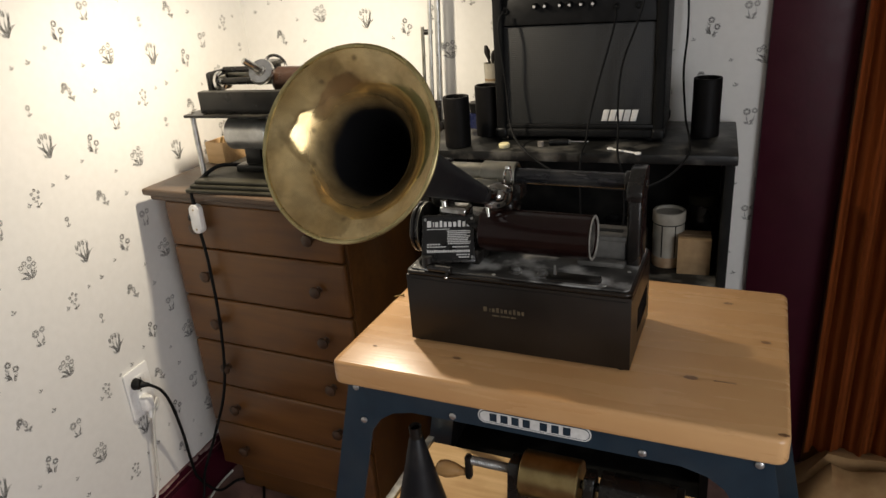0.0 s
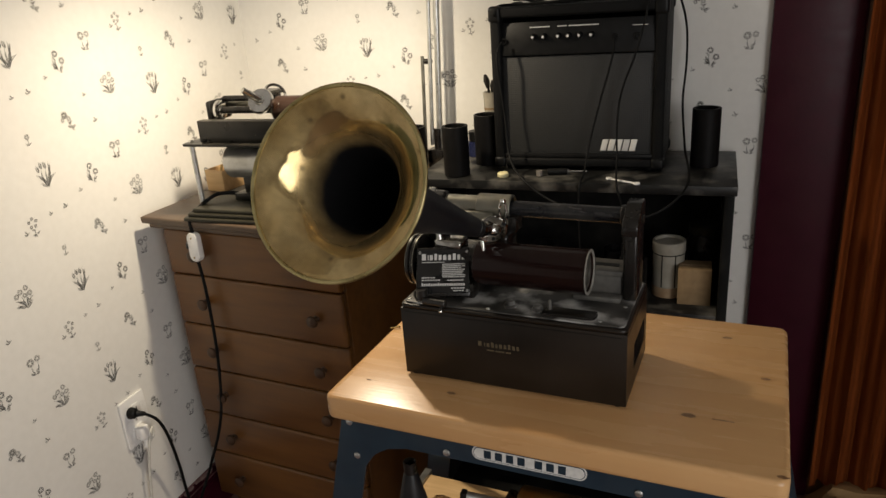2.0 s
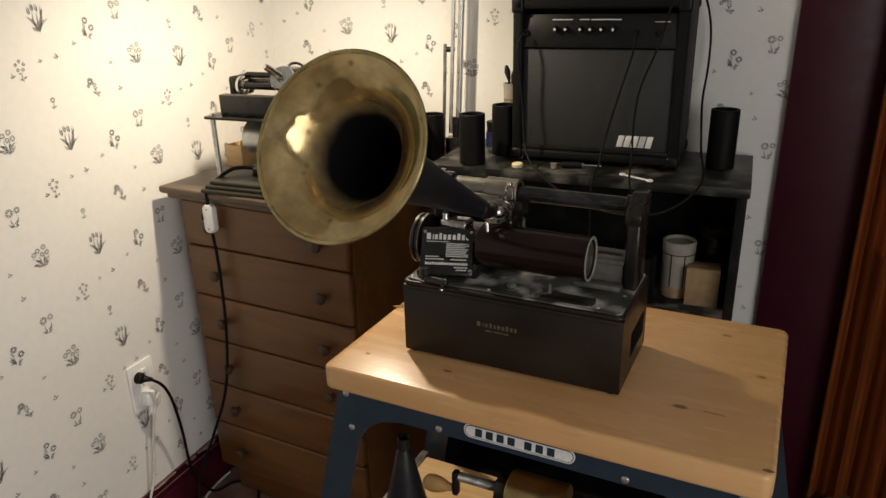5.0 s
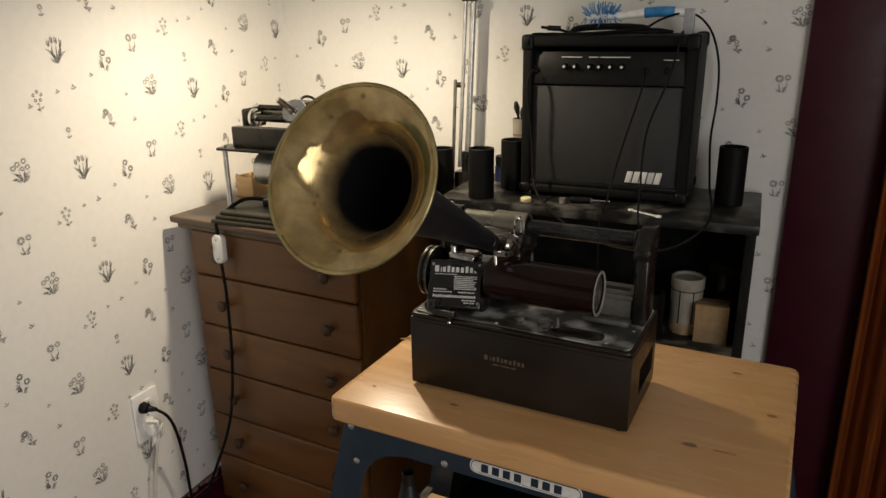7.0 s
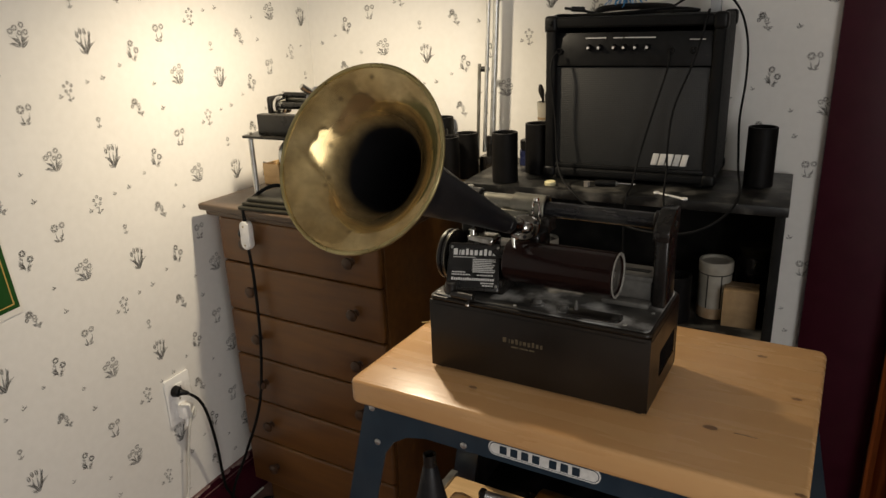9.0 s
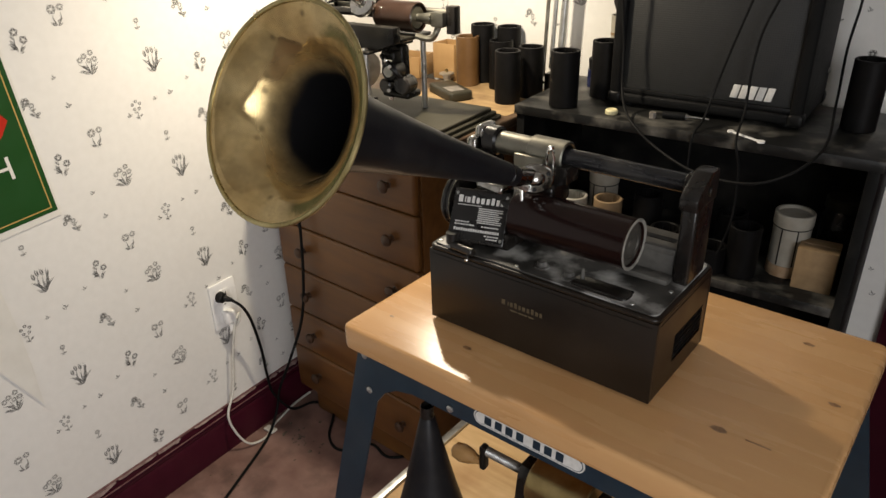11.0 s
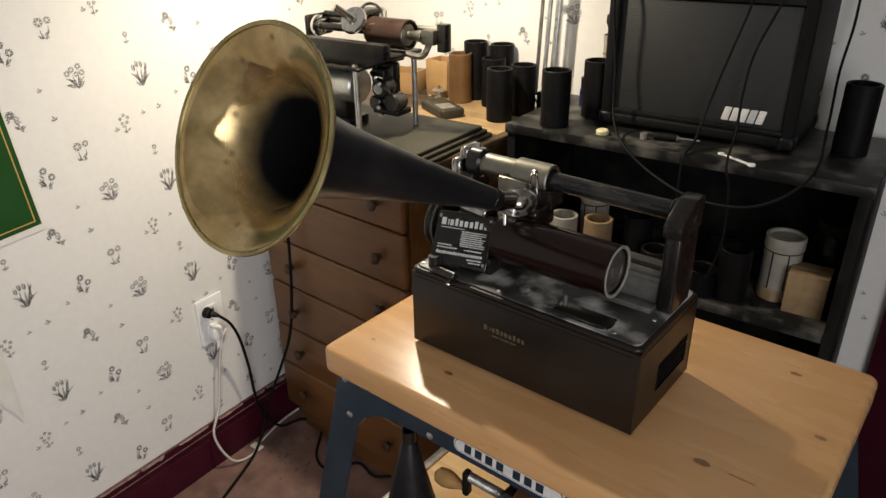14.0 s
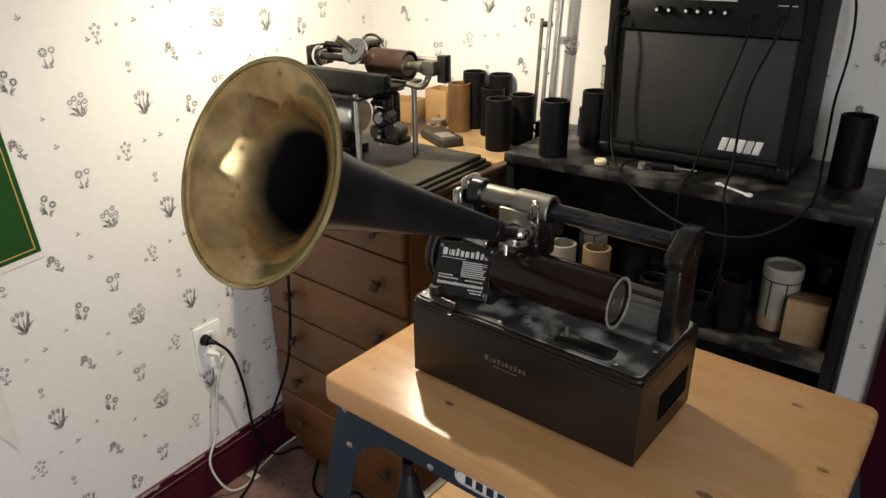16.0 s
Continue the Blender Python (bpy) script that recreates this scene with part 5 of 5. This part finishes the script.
# ---- lamp stand behind the records ----
t = thing("lamp_stand", pose(0.563, -0.058, 0.880), "slim metal swing-arm lamp stand behind the record cylinders", "lamp")
part("clamp_base", joined(box(-0.022, -0.018, 0.0, 0.018, 0.018, 0.05, 0.003), rod((0.0, 0, 0.045), (0.002, 0, 0.10), 0.009)), JAPAN, t, "black clamp base")
part("post", rod((0.004, 0.004, 0.05), (0.028, 0.01, 0.62), 0.0075), ALU, t)
part("arm_rod", rod((-0.012, -0.006, 0.06), (0.012, 0.0, 0.62), 0.0048), ALU, t)
part("spring_rod", rod((-0.030, -0.008, 0.04), (-0.022, -0.004, 0.275), 0.0042), NICKEL, t)
part("joint", rod((-0.022, 0.0, 0.262), (0.0, 0.0, 0.262), 0.0065), JAPAN, t)
part("top_bracket", box(-0.002, -0.012, 0.455, 0.030, 0.014, 0.470, 0.002), JAPAN, t)
part("wire", cable([(-0.03, 0.0, 0.02), (-0.045, -0.01, 0.05), (-0.04, -0.02, 0.02), (-0.06, -0.03, 0.006)], 0.0018), CORD, t)

# ---- small things on the chest ----
def crate(name, x, y, z, w, d, h, rz, material, label, category):
    t = thing(name, pose(x, y, z, 0, 0, rz), label, category)
    k = 0.003
    part("front", box(0, 0, 0, w, k, h, 0.0006), material, t)
    part("back", box(0, d - k, 0, w, d, h, 0.0006), material, t)
    part("end", box(0, k, 0, k, d - k, h, 0.0006), material, t)
    part("end", box(w - k, k, 0, w, d - k, h, 0.0006), material, t)
    part("base", box(k, k, 0, w - k, d - k, k, 0), material, t)
    return t


t = thing("board", pose(0.425, -0.135, 0.8802, 0, 0, -3), "thin stained brown board under the record cylinders on the chest", "board")
part("sheet", box(-0.150, -0.125, 0, 0.138, 0.112, 0.0003, 0), BOARD, t)
c = crate("small_box", 0.052, -0.318, 0.8805, 0.056, 0.078, 0.052, -8, PINE, "open tan cardboard box on the chest", "box")
part("hooks", joined(*[rod((0.010 + 0.010 * i, 0.03 + 0.01 * (i % 2), 0.004), (0.014 + 0.010 * i, 0.045, 0.055), 0.003) for i in range(4)]), BRASS, c, "brass oddments in the box")
crate("wooden_box", 0.100, -0.100, 0.8805, 0.092, 0.075, 0.052, 6, TANBOX, "open pale wooden box on the chest", "box")
crate("wooden_box", 0.218, -0.064, 0.8805, 0.068, 0.058, 0.088, -4, TANBOX, "open pale wooden box on the chest", "box")
t = thing("reel", pose(0.277, -0.090, 0.8805), "small silver wire reel on the chest", "reel")
part("spool", lathe([(0, 0), (0.016, 0), (0.017, 0.002), (0.012, 0.004), (0.009, 0.006), (0.009, 0.017), (0.013, 0.019), (0.0185, 0.021), (0.0185, 0.024), (0.012, 0.0255), (0, 0.0255)], 28), ALU, t)
part("spool_pin", lathe([(0, 0.034), (0.003, 0.0335), (0.0035, 0.0255)], 12), BRASS, t)
t = thing("meter", pose(0.357, -0.188, 0.8805, 0, 0, -30), "small flat dark meter with pale label on the chest", "meter")
part("case", slab(-0.062, -0.030, 0.062, 0.030, 0.010, 0, 0.021, 0.005), BASEPAINT, t)
part("label", slab(0.0, -0.020, 0.045, 0.016, 0.002, 0.021, 0.0215, 0.0001), PALE, t)
t = thing("brush_cup", pose(0.710, -0.068, 0.9205), "pale cup holding a brush on the black shelf", "cup")
part("cup", moved(lathe([(0, 0), (0.016, 0), (0.0185, 0.062), (0.0190, 0.066), (0.0168, 0.066), (0.0150, 0.004), (0, 0.004)], 28), pose(0, 0, 0.082)), CANW, t)
part("cup_band", moved(ringtube((0, 0, 0.026), (0, 0, 0.031), 0.0178, 0.0168, 28), pose(0, 0, 0.082)), CARTON, t)
part("stand", rod((0, 0, 0), (0, 0, 0.0825), 0.018), WAXBLK, t)
part("brush", joined(rod((0, 0, 0.10), (-0.006, 0, 0.158), 0.003), moved(lathe([(0, 0.034), (0.004, 0.031), (0.0075, 0.018), (0.004, 0)], 10), axis((-0.006, 0, 0.156), (-0.013, 0, 0.19))), rod((0.004, 0, 0.10), (0.003, 0, 0.150), 0.0025), moved(lathe([(0, 0.028), (0.004, 0.025), (0.006, 0.014), (0.003, 0)], 10), axis((0.003, 0, 0.149), (0.007, 0, 0.18)))), JAPAN, t, "dark bristle brushes")
t = thing("blue_jar", pose(0.676, -0.085, 0.9205), "small dark blue jar behind the records", "jar")
part("jar", lathe([(0, 0), (0.022, 0), (0.022, 0.035), (0.018, 0.036), (0, 0.036)], 24), DULLBLUE, t)
part("lid", lathe([(0.0, 0.0365), (0.020, 0.0365), (0.021, 0.058), (0.019, 0.06), (0, 0.06)], 24), RUBBER, t)

# ---- small things on the black shelf ----
t = thing("cap", pose(0.790, -0.270, 0.9205), "pale yellow round cap on the dusty shelf", "cap")
part("cap_body", lathe([(0, 0.0), (0.0115, 0), (0.012, 0.001), (0.012, 0.007), (0.010, 0.009), (0.004, 0.008), (0, 0.008)], 24), mat("pale_yellow_plastic", (0.58, 0.52, 0.28), (0.66, 0.60, 0.36), 0.5), t)
t = thing("syringe", pose(0.868, -0.252, 0.9275, 0, 0, 10), "small dark oiler with steel needle on the shelf", "oiler")
part("barrel", rod((0.014, 0, 0), (0.055, 0, 0), 0.0068), RUBBER, t)
part("needle", joined(rod((0.055, 0, 0), (0.061, 0, 0), 0.0055, 0.0028), rod((0.061, 0, 0), (0.096, 0, -0.001), 0.0016)), STEEL, t)
t = thing("nut", pose(0.866, -0.258, 0.9205), "small pale nut on the shelf", "nut")
part("nut_body", lathe([(0.003, 0), (0.0065, 0), (0.0065, 0.011), (0.003, 0.011)], 6, True), PALE, t)
t = thing("wrench", pose(1.012, -0.272, 0.9205, 0, 0, -29), "small white double-ended plastic tool on the shelf", "wrench")
part("wrench_body", joined(box(0.004, -0.0022, 0.0, 0.062, 0.0022, 0.003, 0.0008), rod((0, 0, 0), (0, 0, 0.0035), 0.006), rod((0.066, 0, 0), (0.066, 0, 0.0035), 0.0068)), WHITEP, t)

for x, y, h, material, label in (
    (0.918, -0.262, 0.066, WAXBLK, "black record cylinder on the lower shelf"),
    (1.008, -0.262, 0.052, WAXBLK, "black record cylinder on the lower shelf"),
    (1.020, -0.185, 0.095, WAXBLK, "black record cylinder on the lower shelf"),
    (1.062, -0.250, 0.100, WAXBLK, "black record cylinder on the lower shelf"),
    (0.862, -0.215, 0.108, WAXBLK, "black record cylinder on the lower shelf"),
    (0.718, -0.260, 0.090, CANW, "pale cardboard record tube on the lower shelf"),
    (0.795, -0.262, 0.100, CARTON, "brown cardboard record tube on the lower shelf"),
):
    record_tube(x, y, 0.6455, h, 0.0285, material, label, "records on the lower shelf")


def canister(x, y, z, r, h, label):
    t = thing("canister", pose(x, y, z), label, "canister")
    part("bottom_band", lathe([(0, 0), (r, 0), (r + 0.0008, 0.002), (r + 0.0008, h * 0.18), (r, h * 0.185)], 40), RUST, t, "rusty bottom band")
    b = part("body", lathe([(r, h * 0.186), (r, h * 0.80)], 40), CANW, t, "off-white paper label")
    part("lid", lathe([(r + 0.0008, h * 0.80), (r + 0.0015, h * 0.81), (r + 0.0015, h * 0.985), (r, h), (r - 0.004, h), (r - 0.005, h - 0.006), (0, h - 0.006)], 40), CANW, t, "worn pale lid")
    part("label_line", ringtube((0, 0, h * 0.775), (0, 0, h * 0.792), r + 0.0006, r - 0.001, 40), RUBBER, b)
    for a in (-110, -62):
        part("label_line", moved(box(-0.0012, -0.0005, h * 0.2, 0.0012, 0.0006, h * 0.775, 0), pose(0, 0, 0, 0, 0, a + 90) @ pose(0, -r, 0)), RUBBER, b)
    return t


canister(1.130, -0.195, 0.6455, 0.0330, 0.124, "off-white paper-labelled tin canister with rusty base on the lower shelf")
canister(0.752, -0.185, 0.6455, 0.0300, 0.128, "pale labelled record canister on the lower shelf")
t = thing("carton", pose(1.153, -0.252, 0.6455, 0, 0, 2), "small plain brown carton on the lower shelf", "box")
part("carton_body", box(0, 0, 0, 0.066, 0.055, 0.080, 0.0012), CARTON, t)
part("flap_seam", box(0.002, 0.027, 0.080, 0.064, 0.028, 0.0804, 0), RUST, t)
t = thing("dark_jar", pose(1.198, -0.12, 0.6455), "dark glass jar behind the carton", "jar")
part("jar", lathe([(0, 0), (0.032, 0), (0.034, 0.006), (0.034, 0.10), (0.028, 0.112), (0.028, 0.118), (0, 0.118)], 32), JAPAN, t)
part("lid", lathe([(0.031, 0.1185), (0.032, 0.12), (0.032, 0.136), (0.029, 0.139), (0, 0.139)], 32), BASEPAINT, t)


# ---- on and around the amplifier ----
t = thing("dish_brush", pose(0.897, -0.105, 1.276, 0, 0, 3), "blue and white bristle brush lying on the amplifier", "brush")
random.seed(8)
br = bmesh.new()
for i in range(90):
    a, b = random.uniform(0, 2 * math.pi), random.uniform(-0.030, 0.030)
    p = Vector((b, 0.004 * math.cos(a), 0.020 + 0.004 * math.sin(a)))
    r = 0.028 * math.sqrt(max(0.15, 1 - (b / 0.042) ** 2))
    q = p + Vector((b * 0.4, r * math.cos(a), max(-0.019, r * math.sin(a))))
    add(br, rod(p, q, 0.0013, 0.0011, 4))
part("bristles", br, BLUEP, t, "blue bristle tuft")
part("bristle_core", rod((-0.03, 0, 0.020), (0.036, 0, 0.020), 0.0065), WHITEP, t)
part("handle", cable([(0.03, 0, 0.020), (0.07, 0.0, 0.024), (0.12, 0.0, 0.028), (0.165, 0.0, 0.026), (0.19, 0, 0.022)], 0.0085, 12), WHITEP, t, "white plastic handle")
part("grip", cable([(0.09, 0, 0.0262), (0.12, 0.0, 0.0285), (0.15, 0.0, 0.0275)], 0.0105, 12), BLUEP, t, "blue rubber grip")
t = thing("stub_box", pose(1.066, -0.105, 1.2575, 0, 0, 0), "small clear plastic box on the amplifier", "box")
part("box_body", box(0, 0, 0, 0.020, 0.03, 0.052, 0.002), GREYP, t)


def cord_thing(name, label, pts, r, material=CORD):
    t = thing(name, Matrix.Translation(pts[0]), label, "cable")
    o = Vector(pts[0])
    part("cord", cable([Vector(p) - o for p in pts], r), material, t)
    return t


top = 1.2505
cord_thing("cable", "thin black cable looping from the amplifier below the shelf edge", [(0.785, -0.222, 1.192), (0.778, -0.238, 1.16), (0.788, -0.232, 1.045), (0.800, -0.25, 0.96), (0.843, -0.309, 0.926), (0.908, -0.335, 0.890), (1.005, -0.375, 0.872), (1.104, -0.385, 0.884), (1.164, -0.32, 0.926), (1.150, -0.15, 0.962), (1.139, -0.07, 1.04), (1.142, -0.04, 1.12), (1.138, -0.04, 1.20), (1.118, -0.06, 1.265), (1.08, -0.09, 1.300), (1.03, -0.11, 1.292), (0.985, -0.09, 1.268)], 0.0024)
cord_thing("cable", "thin black cable from the amplifier over the shelf edge", [(1.012, -0.222, 1.192), (1.012, -0.238, 1.16), (0.985, -0.236, 1.06), (0.966, -0.238, 0.98), (0.962, -0.268, 0.935), (0.960, -0.309, 0.920), (0.958, -0.312, 0.88), (0.96, -0.308, 0.78), (0.97, -0.306, 0.70)], 0.0022)
cord_thing("cable", "thin black cable from the amplifier over the shelf edge", [(1.070, -0.15, 1.264), (1.078, -0.224, 1.257), (1.058, -0.238, 1.17), (1.030, -0.236, 1.09), (1.022, -0.236, 1.02), (1.024, -0.245, 0.955), (1.032, -0.310, 0.919), (1.044, -0.312, 0.87), (1.046, -0.308, 0.78), (1.03, -0.306, 0.70)], 0.0022)
cord_thing("cable", "tangled black audio cable lying on the amplifier", [(0.815, -0.15, 1.272), (0.85, -0.14, 1.263), (0.90, -0.17, 1.263), (0.96, -0.15, 1.264), (1.02, -0.18, 1.265), (1.05, -0.14, 1.265), (1.00, -0.12, 1.270), (0.93, -0.19, 1.266), (0.86, -0.18, 1.263), (0.80, -0.16, 1.262), (0.775, -0.20, 1.262), (0.772, -0.222, 1.245)], 0.0030)
t = thing("jack_plug", pose(0.822, -0.150, 1.2730, 0, 0, 200), "black audio jack plug on the amplifier", "plug")
part("plug_shell", joined(rod((0, 0, 0), (0.028, 0, 0.002), 0.0055), rod((0.028, 0, 0.002), (0.042, 0, 0.004), 0.003)), RUBBER, t)


# ---- machine and spare horn on the lower shelf of the stand ----
LS = B @ pose(0, 0, -0.41)
t = thing("hand_crank_recorder", LS @ pose(0.024, 0, 0), "old hand-cranked recorder with brass drum and wooden handle on pine shelf", "recorder")
ax, az = 0.042, 0.180
part("base_board", box(0.06, -0.03, 0.0, 0.42, 0.12, 0.022, 0.003), JAPAN, t)
for u in (0.118, 0.232, 0.355):
    part("bearing", moved(prism([(-0.045, 0.0), (0.045, 0.0), (0.020, 0.165), (0.012, 0.18), (-0.012, 0.18), (-0.020, 0.165)], 0.016, 0.002), pose(u, ax, 0.0222, 0, 0, 90)), JAPAN, t, "black cast bearing")
part("drum", moved(lathe([(0, 0), (0.033, 0), (0.035, 0.002), (0.035, 0.086), (0.033, 0.088), (0, 0.088)], 48), pose(0.122, ax, az, 0, 90, 0)), BRASS, t, "brass drum")
part("drum_shaft", rod((0.035, ax, az), (0.40, ax, az), 0.0065), JAPAN, t, "black threaded shaft")
part("drum_cap", rod((0.24, ax, az), (0.345, ax, az), 0.026), JAPAN, t)
cr = part("crank", box(0.026, ax - 0.007, az - 0.035, 0.036, ax + 0.007, az + 0.008, 0.003), JAPAN, t, "black crank arm")
part("crank_handle", moved(lathe([(0, 0), (0.006, 0.001), (0.007, 0.008), (0.012, 0.020), (0.0145, 0.034), (0.012, 0.046), (0.006, 0.051), (0, 0.052)], 20), axis((0.026, ax, az - 0.026), (-0.04, ax - 0.003, az - 0.028))), WOODH, cr, "turned varnished wooden handle")
thread = [(0.0066, 0)]
for i in range(28):
    thread += [(0.0078, 0.0012 + i * 0.0028), (0.0066, 0.0024 + i * 0.0028)]
part("thread", moved(lathe(thread, 16), pose(0.037, ax, az, 0, 90, 0)), STEEL, t, "threaded steel screw")

t = thing("spare_horn", LS @ pose(-0.002, -0.016, 0), "plain black conical horn standing mouth down on the pine shelf", "horn")
part("cone", lathe([(0.072, 0.0), (0.070, 0.004), (0.040, 0.12), (0.022, 0.20), (0.011, 0.250), (0.009, 0.254), (0.0075, 0.25)], 40), HORNOUT, t)
part("collar", ringtube((0, 0, 0.246), (0, 0, 0.272), 0.0098, 0.0075, 24), JAPAN, t)

t = thing("pin", pose(0.738, -0.772, 0.8035, 0, 0, 35), "tiny brass screw lying on the pine top", "screw")
part("pin_body", joined(rod((0, 0, 0.002), (0.014, 0, 0.002), 0.0012), rod((0.014, 0, 0.002), (0.016, 0, 0.002), 0.0024)), BRASS, t)


# ---- curtain beside the maroon casing ----
cur = bmesh.new()
grid = []
for i in range(241):
    x = 1.474 + 0.9 * i / 240
    col = []
    for j in range(12):
        z = 0.10 + 2.04 * j / 11
        f = 0.020 * math.sin(2 * math.pi * x / 0.062 + 0.6 * math.sin(9 * x) + 0.25 * math.sin(z * 2)) + 0.006 * math.sin(2 * math.pi * x / 0.021 + z)
        col.append(cur.verts.new((x, -0.062 + f, z)))
    grid.append(col)
for a, b in zip(grid, grid[1:]):
    for j in range(11):
        cur.faces.new((a[j], b[j], b[j + 1], a[j + 1]))
bmesh.ops.solidify(cur, geom=cur.faces[:], thickness=0.0015)
t = thing("curtain", pose(0, 0, 0), "rust-brown pleated curtain hanging beside the maroon casing", "curtain")
part("cloth", cur, CURTAIN, t)
part("rod", rod((1.472, -0.06, 2.15), (2.40, -0.06, 2.15), 0.012), JAPAN, t)
heap = bmesh.new()
hg = []
for i in range(60):
    row = []
    for j in range(14):
        x, y = 1.46 + 0.9 * i / 59, -0.215 + 0.17 * j / 13
        e = math.sin(math.pi * min(1, (j + 0.3) / 9)) if j < 9 else 0.6
        row.append(heap.verts.new((x, y, FLOOR + 0.001 + 0.19 * max(0.0, e) * (0.75 + 0.5 * noise.noise((x * 9, y * 9, 1))) * min(1, i / 4))))
    hg.append(row)
for a, b in zip(hg, hg[1:]):
    for j in range(13):
        heap.faces.new((a[j], b[j], b[j + 1], a[j + 1]))
tagged(part("cloth", heap, STRAW, None, "rumpled tan cloth heaped on the floor below the curtain"), category="cloth")

# ---- fluff and crumbs on the floor ----
random.seed(33)
fl = bmesh.new()
for i in range(150):
    if i < 26:
        x, y = 0.13 + random.gauss(0, 0.035), -0.585 + random.gauss(0, 0.022)
    else:
        x, y = random.uniform(0.03, 0.75), random.uniform(-1.15, -0.54)
    r = random.uniform(0.0015, 0.007) * (0.9 if i < 26 else 0.5)
    a0 = random.uniform(0, 6.28)
    vs = [fl.verts.new((x + r * random.uniform(0.5, 1.4) * math.cos(a0 + k * 1.05), y + r * random.uniform(0.5, 1.4) * math.sin(a0 + k * 1.05), FLOOR + 0.0005 + random.uniform(0, 0.0012))) for k in range(6)]
    c = fl.verts.new((x, y, FLOOR + 0.001 + r * 0.6))
    for k in range(6):
        fl.faces.new((vs[k], vs[(k + 1) % 6], c))
FLUFF = mat("dust_fluff", (0.08, 0.058, 0.042), (0.16, 0.12, 0.09), 0.9, 0, 200)
tagged(part("floor_fluff", fl, FLUFF, None, "brown dust fluff and crumbs scattered on the floor"), category="dust", kind="stuff")
